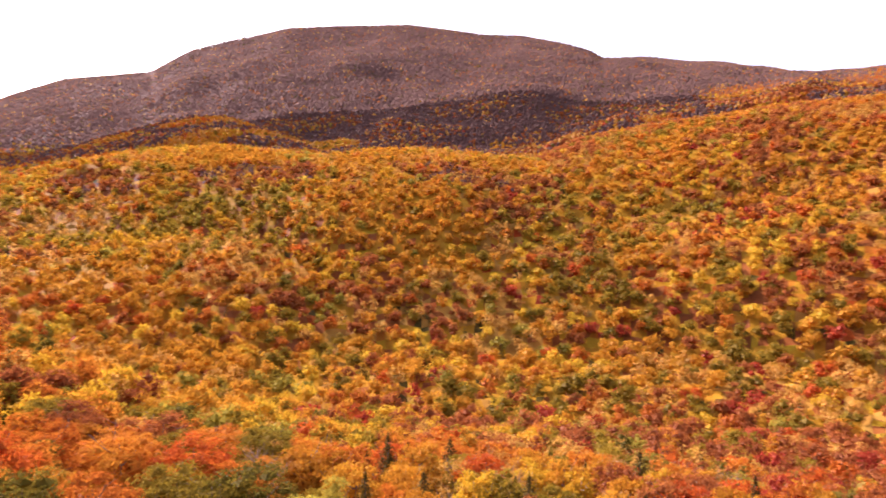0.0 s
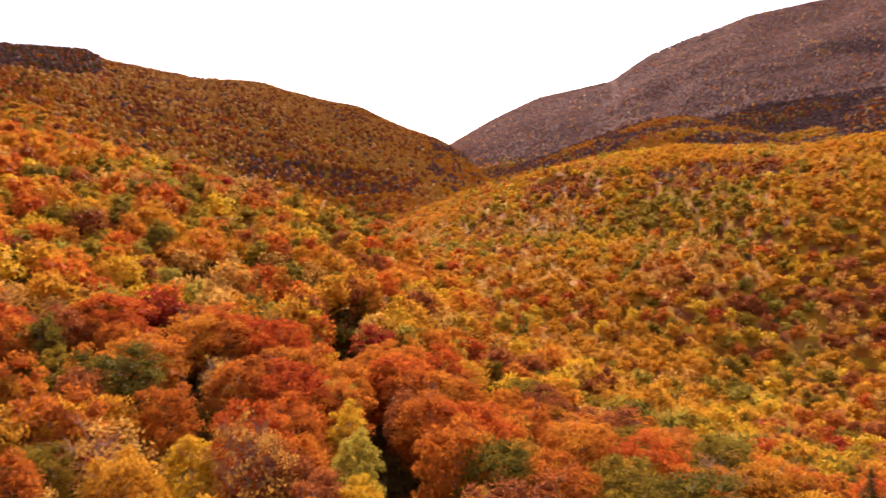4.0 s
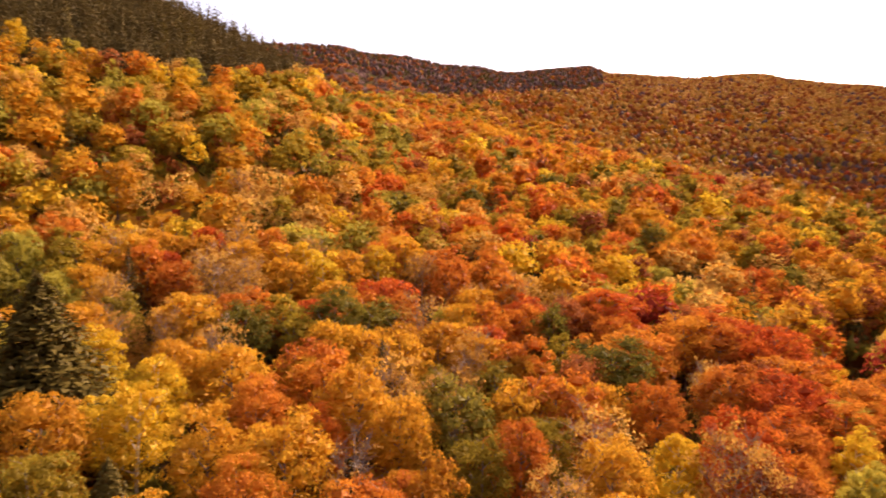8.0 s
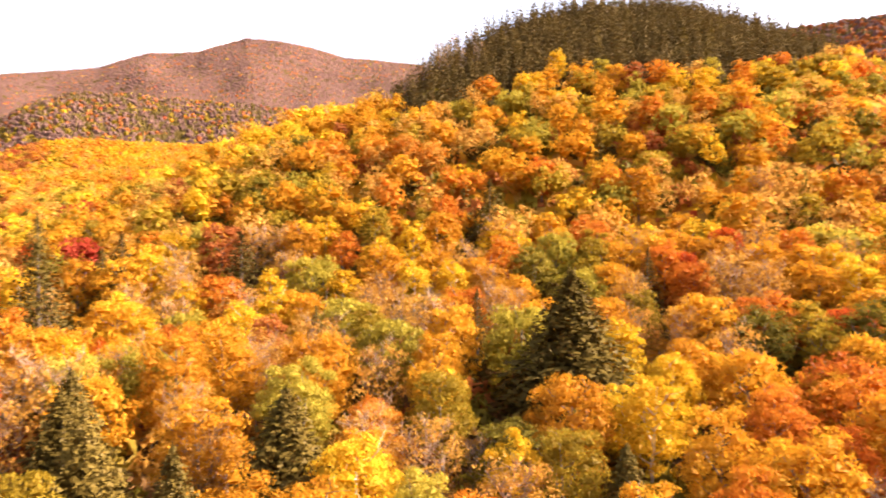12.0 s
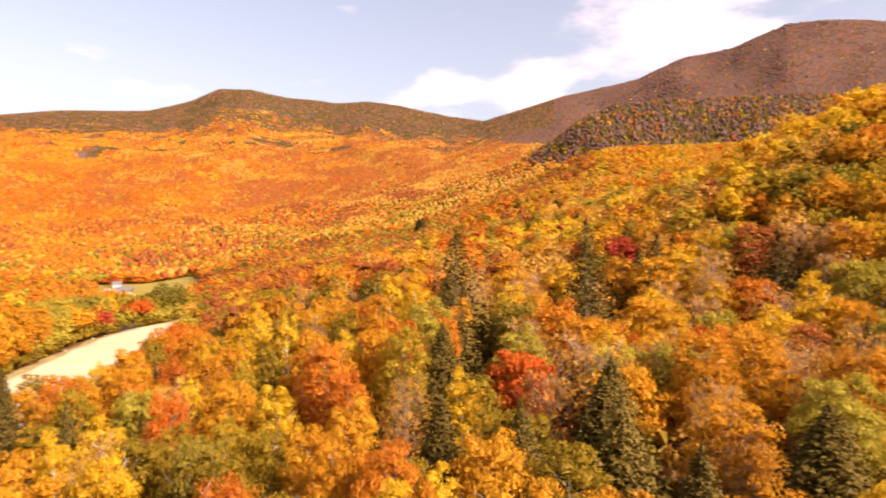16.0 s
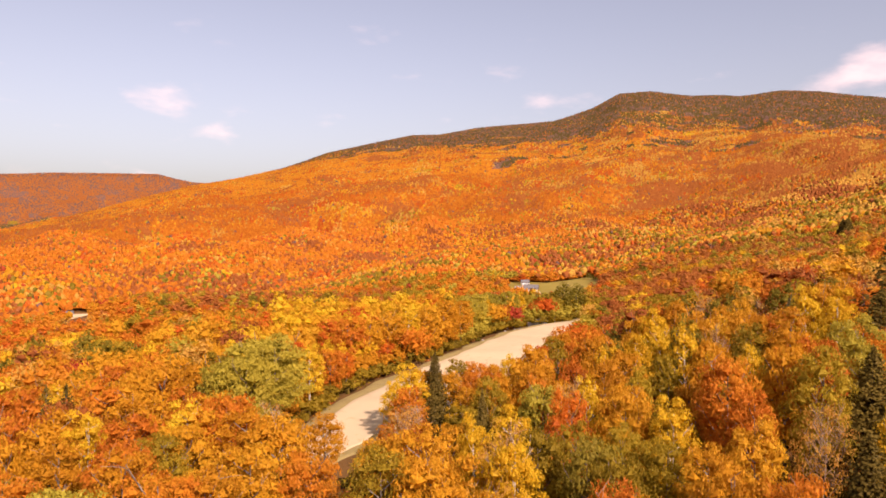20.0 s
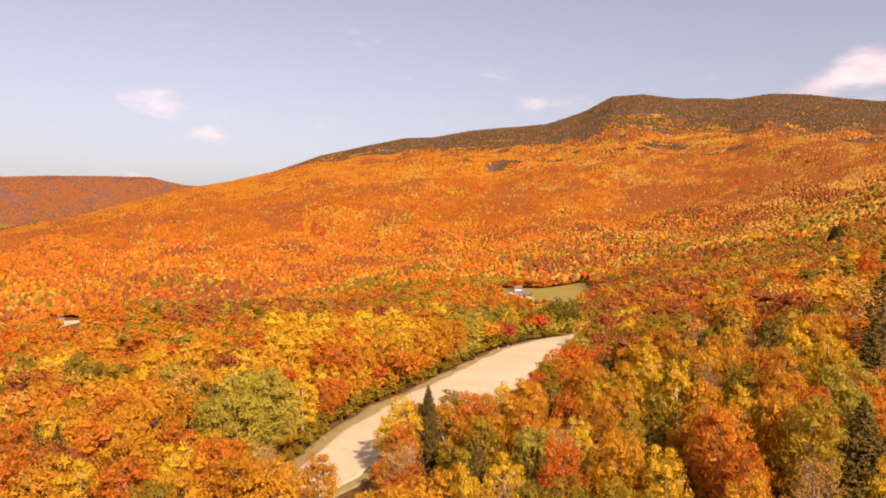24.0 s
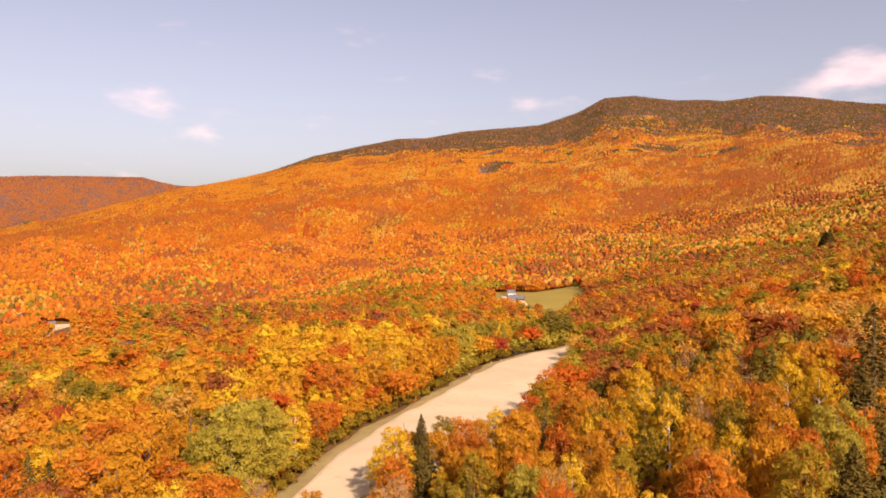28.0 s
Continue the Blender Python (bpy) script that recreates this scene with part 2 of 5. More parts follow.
# height of the canopy at a distance from the take-off point, by direction
RINGS = (
    (50, (-19, -19, -20, -20, -20, -20, -19, -19, -18, -18, -17, -16, -15, -14, -14, -16, -17, -18, -18, -19)),
    (100, (-32, -32, -31, -29, -24, -18, -15, -10, -7, -6, -6, -9, -9, -6, -13, -16, -18, -20, -22, -28)),
    (160, (-46, -46, -46, -43, -33, -14, -3, 6, 13, 12, 9, 3, -3, -3, -14, -17, -19, -25, -28, -30)),
    (250, (-58, -58, -60, -58, -48, -12, 6, 20, 27, 18, 18, 12, 0, -5, -20, -20, -25, -38, -38, -30)),
    (330, (-44, -44, -50, -50, -42, -24, 10, 26, 34, 28, 30, 26, 12, -5, -30, -34, -42, -54, -48, -26)),
    (450, (24, 22, 2, -4, -16, -18, 12, 36, 45, 45, 50, 46, 30, -4, -41, -50, -62, -74, -60, -20)),
    (700, (105, 108, 66, 58, 18, 2, 38, 72, 75, 76, 83, 86, 70, 8, -35, -46, -68, -76, -66, -8)),
    (900, (140, 145, 92, 84, 46, 22, 70, 92, 90, 95, 105, 112, 100, 18, -31, -43, -72, -78, -70, 0)),
    (1500, (200, 220, 190, 170, 100, 110, 150, 160, 160, 165, 165, 165, 150, 75, 14, 2, -30, -60, -50, 60)),
    (2200, (320, 340, 300, 270, 190, 200, 280, 300, 300, 260, 220, 200, 180, 150, 110, 100, 40, -20, 0, 120)),
)
# crests: direction, elevation of the skyline in degrees
BIG = ((-62, 4), (-50, 8), (-40, 9.3), (-32, 10.6), (-28, 11.4), (-24, 12.2), (-20, 12.9), (-16.3, 13.6), (-12.8, 13.75), (-11.6, 14.4), (-9.8, 14.95),
       (-6.2, 15.65), (-3, 15.8), (0, 16.15), (3, 16.45), (8.5, 16.2), (12.5, 15.8), (17.2, 14.6), (19.7, 13.7), (21.3, 12.7), (22.5, 11.95),
       (28.2, 10.9), (31.4, 9.5), (33.7, 8.3), (35.7, 7.15), (38, 6), (44, 3))
SPUR = ((31, 2), (34.5, 6.3), (35.7, 7.15), (36.8, 7.7), (39, 8.4), (42.5, 9.8), (45.5, 10.4), (48.5, 11.1), (50.3, 11.6), (55.5, 11.75), (57.6, 12.0), (61.7, 12.3),
        (63, 12.9), (66.8, 12.8), (70.4, 12.75), (72.2, 13.2), (75, 13.4), (77.8, 14.05), (80.7, 14.0), (83.2, 14.5), (86, 14.6), (90, 14.5), (96, 12), (104, 6))
KNOLL = ((74, 0), (79, 5), (82, 9), (84.5, 12.5), (86.5, 14.1), (89.3, 15.1), (92.3, 16.3), (95.2, 17.4), (98, 18.2), (102, 18.5), (105, 18.4), (108, 17.9), (110.5, 17.1), (112.6, 16.3),
         (115.3, 14.9), (117, 13.5), (119, 12.0), (122, 10.6), (127, 9.2), (131, 7.9), (136, 5.5), (144, 2.0), (150, -2))
PEAK = ((104, 8), (112, 12.2), (117.7, 13.5), (120.5, 13.75), (123.5, 13.9), (126, 14.5), (128.7, 14.9), (130.9, 15.0), (134.5, 13.7), (138.1, 13.3),
        (140.2, 12.5), (141.3, 12.0), (144.3, 11.4), (147.5, 10.8), (150.8, 9.9), (153.6, 9.1), (158, 7.8), (164, 5.0), (170, 2.5), (176, 0))
SHELF = ((112, 5), (122, 9.2), (130, 9.9), (139, 10.1), (143, 9.9), (146, 8.8), (148, 7.4), (151, 5.8), (156, 4.0), (164, 0))
NORTH = ((140, 5), (148, 8.0), (153.6, 9.1), (156.4, 9.45), (160.5, 10.3), (163.1, 10.6), (165.8, 10.4), (169.4, 10.7), (172.3, 11.2), (174.6, 11.1), (176.6, 10.1),
         (179.7, 9.2), (186, 8.75), (189, 8.2), (191.2, 8.15), (194.4, 7.5), (198, 6.65), (201.6, 5.35), (205, 4.5), (208.3, 3.85), (212, 2.8), (217, 1.3), (221, 0.2), (232, -2))
FAR = ((192, 2.5), (200, 3.8), (205, 4.0), (208.3, 4.1), (209.4, 4.3), (210.8, 4.65), (213.9, 4.6), (217.6, 4.5), (221, 4.25), (230, 3.6), (250, 2.0), (275, 1.0))
# the near hillside's shoulder, which falls towards the valley
SHOULDER = ((2, -19), (8, -16), (13, -13.8), (19.4, -12.4), (26.3, -9.6), (31, -6.8), (35.5, -4), (40, 0), (45.3, 2.1), (54.5, 4.9), (63.6, 6.8), (72.4, 8.7),
            (80.4, 10.0), (86, 11.2), (92, 11.5), (98, 8))
# the wooded bench under the big mountain, and the steep-faced knobs on it
BENCH = ((-45, 8), (-40, 8.5), (-30, 9.0), (-22.6, 8.6), (-15, 8.0), (-11, 7.2), (-7.6, 5.8), (-5, 5.9), (0, 6.6), (6, 6.5), (9.4, 5.9), (12.9, 6.2), (17, 6.5),
         (21.7, 6.2), (26.3, 5.4), (31, 4.4), (33.7, 3.6), (36, 2.4), (40, 1))
HUMP = ((8.5, 5), (11, 6.8), (13.5, 7.8), (17, 8.9), (19.5, 8.8), (21.7, 8.3), (26.3, 6.7), (31, 5.0), (34, 4.0), (37, 2.0))
SIDE_HUMP = ((-34, 9), (-27, 10.2), (-20, 9.9), (-14, 9.3), (-10.8, 7.8), (-8, 6))
KNOB_A = ((-8, 2.5), (-5.5, 4.3), (-3, 5.2), (1, 5.3), (3.5, 4.7), (6, 2.5))
KNOB_B = ((8.5, 2.5), (11, 4.6), (13, 5.4), (17, 5.5), (19, 4.8), (21.5, 2.5))
KNOB_C = ((21, 1.5), (23.5, 4.2), (26, 5.2), (28.5, 4.6), (31.5, 1.5))
KNOB_D = ((37, 2.0), (39, 3.6), (42, 4.8), (46, 5.8), (49, 6.2), (52, 5.0), (56, 2.0))
# crest knots; (direction, distance) of the crest; foot as a share of that distance; steepening
LANDFORMS = (
    (SHOULDER, ((2, 150), (20, 165), (30, 185), (36, 215), (45, 270), (60, 330), (75, 360), (92, 340)), 0.5, 1.0),
    (BENCH, ((-45, 900), (-12, 760), (0, 680), (10, 700), (17, 800), (26, 850), (36, 900)), 0.62, 1.0),
    (HUMP, ((8, 1250), (20, 1350), (37, 1500)), 0.72, 1.0),
    (SIDE_HUMP, ((-34, 1350), (-8, 1200)), 0.75, 1.0),
    (KNOB_A, ((-8, 560), (6, 590)), 0.94, 0.9),
    (KNOB_B, ((8, 600), (22, 640)), 0.93, 0.9),
    (KNOB_C, ((21, 640), (32, 720)), 0.93, 0.9),
    (KNOB_D, ((37, 1000), (52, 900)), 0.93, 0.9),
    (BIG, ((-60, 2600), (0, 3000), (36, 3300)), 0.42, 1.25),
    (SPUR, ((30, 1650), (50, 1450), (62, 1350), (75, 1150), (90, 950)), 0.5, 1.0),
    (KNOLL, ((80, 340), (104, 300), (120, 250), (140, 230)), 0.45, 1.0),
    (SHELF, ((112, 1100), (130, 1250), (150, 1300)), 0.74, 0.9),
    (PEAK, ((110, 2500), (130, 2800), (154, 3300)), 0.45, 1.3),
    (NORTH, ((140, 3500), (165, 4000), (190, 4000), (208, 3600), (225, 2900)), 0.46, 1.0),
    (FAR, ((190, 4850), (275, 4700)), 0.80, 1.1),
)

LAT = rng.random((256, 256))


def smooth_noise(x, y, scale):
    """Value noise from 0 to 1 with lumps about 'scale' metres wide."""
    x, y = np.asarray(x) / scale, np.asarray(y) / scale
    i, j = np.floor(x).astype(int), np.floor(y).astype(int)
    u, v = x - i, y - j
    u, v = u * u * (3 - 2 * u), v * v * (3 - 2 * v)
    i, j, i2, j2 = i % 256, j % 256, (i + 1) % 256, (j + 1) % 256
    return (LAT[i, j] * (1 - u) + LAT[i2, j] * u) * (1 - v) + (LAT[i, j2] * (1 - u) + LAT[i2, j2] * u) * v


def table(knots, x):
    return np.interp(x, [k[0] for k in knots], [k[1] for k in knots])


# the gravel lot: y, its two edges in x
LOT = ((-82, 27, 36), (-94, 24, 34.6), (-115, 13, 33.9), (-129, 5, 31.6), (-141, -1, 28.6), (-158, -3, 24.2), (-172, -5, 20.6), (-203, -8, 12.6), (-224, -11, 1.6), (-235, -15, -7.5), (-250, -27, -17))
LOT_Z = -27.5


def lot_edges(y):
    ys = [-k[0] for k in LOT]
    return np.interp(-y, ys, [k[1] for k in LOT]), np.interp(-y, ys, [k[2] for k in LOT])


def lot_gap(x, y):
    """Metres outside the gravel lot; negative on it."""
    a, b = lot_edges(y)
    side = np.maximum(a - x, x - b)
    return np.maximum(side, np.maximum(y + 82, -250 - y))


def canopy(x, y):
    x, y = np.asarray(x, float), np.asarray(y, float)
    d = np.hypot(x, y)
    az = np.degrees(np.arctan2(-x, y))
    az = np.where(az < -62, az + 360, az)
    z = np.full(d.shape, 0.0)
    stations = [np.interp(az, RING_AZ, r) for _, r in RINGS]
    ld = np.log(np.maximum(d, 30))
    logs = [math.log(r) for r, _ in RINGS]
    z = stations[0].copy()
    for k in range(len(RINGS) - 1):
        u = np.clip((ld - logs[k]) / (logs[k + 1] - logs[k]), 0, 1)
        z = z + u * (stations[k + 1] - stations[k])
    lump = (smooth_noise(x + 900, y, 210) - 0.5) * 0.11 + (smooth_noise(x, y + 300, 90) - 0.5) * 0.045
    z = z + lump * np.clip(d - 130, 0, 1200) * np.interp(az, (-40, -18, 5, 35, 50, 80, 160, 300), (0.3, 0.3, 0.3, 0.3, 0.3, 0.22, 0.5, 0.6))
    best = z
    for crest, reach, foot, power in LANDFORMS:
        dc = table(reach, az)
        zc = dc * np.tan(np.radians(table(crest, az))) + np.where(dc > 1200, 7.0, np.where(dc > 600, 7.0, 3.0))
        inside = (az > crest[0][0]) & (az < crest[-1][0])
        u = np.clip((d / dc - foot) / (1 - foot), 0, 1)
        gully = (smooth_noise(az * 32 + 5000, d * 0.2, 90) - 0.5) * 0.07 * u * (1 - u) ** 0.5 * 2
        front = z * (1 - u) + zc * u - (zc - z) * (u - u ** power) + gully * np.maximum(zc, 0)
        back_side = zc - (d - dc) * 0.38
        form = np.where(d <= dc, np.where(u > 0, front, -1e4), back_side)
        best = np.maximum(best, np.where(inside, form, -1e4))
    return best


def ground(x, y):
    z = canopy(x, y) - TREE
    gap = lot_gap(np.asarray(x, float), np.asarray(y, float))
    k = np.clip(1 - gap / 26, 0, 1)
    k = k * k * (3 - 2 * k)
    return z * (1 - k) + (LOT_Z - 0.12) * k


def mesh_of(name, verts, faces, mat, parent=None, label="", smooth=False):
    """One mesh object from arrays; faces all triangles or all quads."""
    me = bpy.data.meshes.new(name)
    verts, faces = np.asarray(verts, np.float32), np.asarray(faces, np.int32)
    me.vertices.add(len(verts))
    me.vertices.foreach_set("co", verts.ravel())
    n, k = faces.shape
    me.loops.add(n * k)
    me.loops.foreach_set("vertex_index", faces.ravel())
    me.polygons.add(n)
    me.polygons.foreach_set("loop_start", np.arange(0, n * k, k, dtype=np.int32))
    me.polygons.foreach_set("loop_total", np.full(n, k, np.int32))
    me.polygons.foreach_set("use_smooth", np.full(n, smooth))
    me.update(calc_edges=True)
    me.materials.append(mat)
    ob = new(name, me)
    ob.parent = parent
    if label:
        ob["label"] = label
    return ob


def part(name, bm, mat, parent, label=""):
    me = bpy.data.meshes.new(name)
    bm.to_mesh(me)
    bm.free()
    me.materials.append(mat)
    ob = new(name, me)
    ob.parent = parent
    if label:
        ob["label"] = label
    return ob


# the ground: one sheet of rings out to the far hills
NAZ, NR = 720, 150
radii = np.concatenate(([0.001], 12 * (4990 / 12) ** (np.arange(NR - 1) / (NR - 2))))
angles = np.arange(NAZ) / NAZ * 2 * np.pi
gx, gy = -np.sin(angles)[None] * radii[:, None], np.cos(angles)[None] * radii[:, None]
gz = ground(gx, gy)
gz[0] = gz[1].mean()
ii, jj = np.meshgrid(np.arange(NR - 1), np.arange(NAZ), indexing="ij")
j2 = (jj + 1) % NAZ
quads = np.stack([ii * NAZ + jj, ii * NAZ + j2, (ii + 1) * NAZ + j2, (ii + 1) * NAZ + jj], -1).reshape(-1, 4)
tagged(mesh_of("ground", np.stack([gx, gy, gz], -1).reshape(-1, 3), quads, LITTER, smooth=True),
       "leaf-covered forest floor of a mountain valley", "ground", kind="structure")

# ---- gravel lot and its verge ----
def strip(name, ys, left, right, lift, across, mat, label):
    """A draped strip between two edges that depend on y, with a skirt down into the ground."""
    rows = []
    for y, a, b in zip(ys, left, right):
        s = np.linspace(0, 1, across)
        x = a + (b - a) * s
        z = LOT_Z + lift + 0.10 * np.sin(s * np.pi) + (smooth_noise(x, np.full_like(x, y), 3.0) - 0.5) * 0.06
        z[0] = z[-1] = LOT_Z - 0.5
        rows.append(np.stack([x, np.full_like(x, y), z], -1))
    v = np.concatenate(rows)
    n = len(rows)
    i, j = np.meshgrid(np.arange(n - 1), np.arange(across - 1), indexing="ij")
    q = np.stack([i * across + j, i * across + j + 1, (i + 1) * across + j + 1, (i + 1) * across + j], -1).reshape(-1, 4)
    return tagged(mesh_of(name, v, q, mat, smooth=True), label, name, kind="structure")


ys = np.arange(-82, -250, -1.2)
le, re = lot_edges(ys)
wob = (smooth_noise(ys, ys * 0 + 5, 6) - 0.5) * 1.6
wob2 = (smooth_noise(ys, ys * 0 + 77, 4) - 0.5) * 2.0
strip("road", ys, le + wob2, re + wob, 0.12, 22, GRAVEL, "wide pale gravel road with faint grassy patches")
strip("verge", ys, le - 1.4 + wob, re + 2.4 + wob2, 0.0, 26, VERGE, "dry grass verge along the gravel road")

# ---- meadow clearing with a track ----
MEADOW = ((176.2, 720, 860), (177.0, 640, 868), (177.7, 570, 860), (179.0, 545, 830), (180.3, 600, 790), (181.3, 650, 795), (182.8, 690, 785))


def in_meadow(az, d):
    lo, hi = np.interp(az, [k[0] for k in MEADOW], [k[1] for k in MEADOW]), np.interp(az, [k[0] for k in MEADOW], [k[2] for k in MEADOW])
    return (az > 176.2) & (az < 183.3) & (d > lo) & (d < hi)


rows = []
for az in np.linspace(176.2, 183.3, 40):
    lo, hi = np.interp(az, [k[0] for k in MEADOW], [k[1] for k in MEADOW]), np.interp(az, [k[0] for k in MEADOW], [k[2] for k in MEADOW])
    d = np.linspace(lo - 10, hi + 4, 24)
    x, y = -np.sin(np.radians(az)) * d, np.cos(np.radians(az)) * d
    rows.append(np.stack([x, y, ground(x, y) + 0.5], -1))
i, j = np.meshgrid(np.arange(39), np.arange(23), indexing="ij")
q = np.stack([i * 24 + j, i * 24 + j + 1, (i + 1) * 24 + j + 1, (i + 1) * 24 + j], -1).reshape(-1, 4)
tagged(mesh_of("meadow", np.concatenate(rows), q, GRASS, smooth=True), "open mown grass meadow in a forest clearing", "meadow", kind="structure")

# ---- trees ----
def norm(v):
    return v / np.maximum(np.linalg.norm(v, axis=-1, keepdims=True), 1e-9)


def sprays(centres, normals, size, r=rng, rise=0.0, slim=0.7):
    """Leaf sprays: one small ragged triangle for each centre; rise points them up the shoots."""
    n = len(centres)
    aim = r.normal(size=(n, 3)) * (1 - rise) + np.array((0, 0, 1.6)) * rise + normals * 0.25 * rise
    a = norm(aim - normals * (aim * normals).sum(1, keepdims=True) * 0.8)
    b = norm(np.cross(normals, a))
    s = np.broadcast_to(np.asarray(size, float), (n,))[:, None]
    k = 0.7 + 0.6 * r.random((n, 3, 1))
    v = np.stack([centres + a * s * 1.25 * k[:, 0], centres - (a * 0.6 + b * slim) * s * k[:, 1], centres - (a * 0.6 - b * slim) * s * k[:, 2]], 1)
    return v.reshape(-1, 3), np.arange(n * 3).reshape(-1, 3)


def tube(points, radii_, sides=5):
    """A tapered limb along points."""
    points = np.asarray(points, float)
    v, f = [], []
    for k, (p, r_) in enumerate(zip(points, radii_)):
        t = points[min(k + 1, len(points) - 1)] - points[max(k - 1, 0)]
        t = t / np.linalg.norm(t)
        a = np.cross(t, (0.3, 0.9, 0.1))
        a = a / np.linalg.norm(a)
        b = np.cross(t, a)
        for s in range(sides):
            w = 2 * math.pi * s / sides
            v.append(p + r_ * (math.cos(w) * a + math.sin(w) * b))
        if k:
            o = (k - 1) * sides
            f += [(o + s, o + (s + 1) % sides, o + sides + (s + 1) % sides, o + sides + s) for s in range(sides)]
    return np.array(v), np.array(f)


def join(pieces):
    vs, fs, o = [], [], 0
    for v, f in pieces:
        vs.append(v)
        fs.append(f + o)
        o += len(v)
    return np.concatenate(vs), np.concatenate(fs)


def limbs(h, spread, r, count, low=0.35, twigs=0, thick=0.018):
    """Trunk and rising limbs of a broad-leaved tree, height h."""
    lean = r.normal(size=2) * 0.03 * h
    spine = [(0, 0, -0.6), (lean[0] * 0.3, lean[1] * 0.3, h * 0.35), (lean[0] * 0.7, lean[1] * 0.7, h * 0.65), (lean[0], lean[1], h * 0.95)]
    out = [tube(spine, [thick * h, thick * 0.8 * h, thick * 0.45 * h, 0.03], 6)]
    for k in range(count):
        z0 = h * (low + (0.85 - low) * (k + r.random()) / count)
        w = 2.4 * k + r.random()
        reach = spread * (0.55 + 0.4 * r.random()) * (1.05 - 0.45 * z0 / h)
        p0 = np.array([lean[0] * z0 / h, lean[1] * z0 / h, z0])
        p2 = p0 + (math.cos(w) * reach, math.sin(w) * reach, reach * (0.7 + 0.6 * r.random()))
        p1 = (p0 + p2) / 2 + (0, 0, -0.12 * reach)
        out.append(tube([p0, p1, p2], [thick * 0.42 * h, thick * 0.25 * h, 0.02], 4))
        for _ in range(twigs):
            s = 0.35 + 0.6 * r.random()
            q0 = p0 + (p2 - p0) * s
            q1 = q0 + r.normal(size=3) * (0.16 * spread, 0.16 * spread, 0.1 * spread) + (0, 0, 0.22 * spread)
            out.append(tube([q0, (q0 + q1) / 2 + r.normal(size=3) * 0.06, q1], [0.028, 0.018, 0.008], 3))
    return join(out)


def lumps(centres, radii_, r, squash=0.8):
    """Uneven eight-sided lumps, one for each centre."""
    n = len(centres)
    w = r.random((n, 1)) * 6 + np.arange(4) * np.pi / 2
    ring = np.stack([np.cos(w), np.sin(w), r.normal(size=(n, 4)) * 0.15], -1) * (0.85 + 0.3 * r.random((n, 4, 1)))
    poles = np.stack([np.tile((0, 0, -0.95), (n, 1)), np.tile((0, 0, 0.98), (n, 1))], 1)
    v = centres[:, None] + np.concatenate([ring, poles], 1) * radii_[:, None, None] * (1, 1, squash)
    t = np.array([(k, (k + 1) % 4, 5) for k in range(4)] + [((k + 1) % 4, k, 4) for k in range(4)])
    return v.reshape(-1, 3), (t[None] + (np.arange(n) * 6)[:, None, None]).reshape(-1, 3)


def leafy_crowns(x, y, z, h, rad, per, size, r, lobes=7, core=0.7, loose=0.45, deep=0.3, tall=0.36, airy=0.0, peak=0.0, rise=0.45):
    """Crowns built of rounded lobes: leaf sprays lie over each lobe, dense inner foliage inside, gaps between the lobes."""
    n = len(x)
    k = np.arange(lobes)
    zz = 0.95 - (0.95 + deep) * (k + 0.5) / lobes
    phi = k * 2.4 + r.random((n, 1)) * 6.28
    ring = np.sqrt(1 - zz ** 2) * (1 - peak * np.maximum(zz, 0))
    half = np.minimum(h * tall, rad * 1.5 * tall / 0.36)
    far_out = 0.60 + 0.52 * r.random((n, lobes))
    lr = rad[:, None] * (0.36 + 0.24 * r.random((n, lobes))) * (7 / lobes) ** 0.27
    reach = np.maximum(rad[:, None] - lr * 0.9, 0.1) * far_out
    off = np.stack([np.cos(phi) * ring * reach, np.sin(phi) * ring * reach, zz * np.maximum(half[:, None] - lr * 0.55, 0.2) * far_out], -1)
    lc = np.stack([x, y, z + h - half], -1)[:, None] + off
    out = norm(off / np.stack([rad, rad, half], -1)[:, None])
    j = r.integers(0, lobes, (n, per))
    i = np.arange(n)[:, None]
    d = norm(r.normal(size=(n, per, 3)) + out[i, j] * 0.75 + (0, 0, 0.45))
    c = lc[i, j] + d * (lr[i, j] * (1.16 - (0.42 + airy) * r.random((n, per)) ** 1.3))[..., None] * (1, 1, 0.8)
    nn = norm(d * (1, 1, 1.25) + r.normal(size=d.shape) * loose)
    s = (size * rad / 3.5)[:, None] * (0.65 + 0.7 * r.random((n, per)))
    leaves = sprays(c.reshape(-1, 3), nn.reshape(-1, 3), s.ravel(), r=r, rise=rise, slim=0.5)
    if core == 0:
        return leaves
    return join([leaves, lumps(lc.reshape(-1, 3), lr.ravel() * core, r, 0.75)])


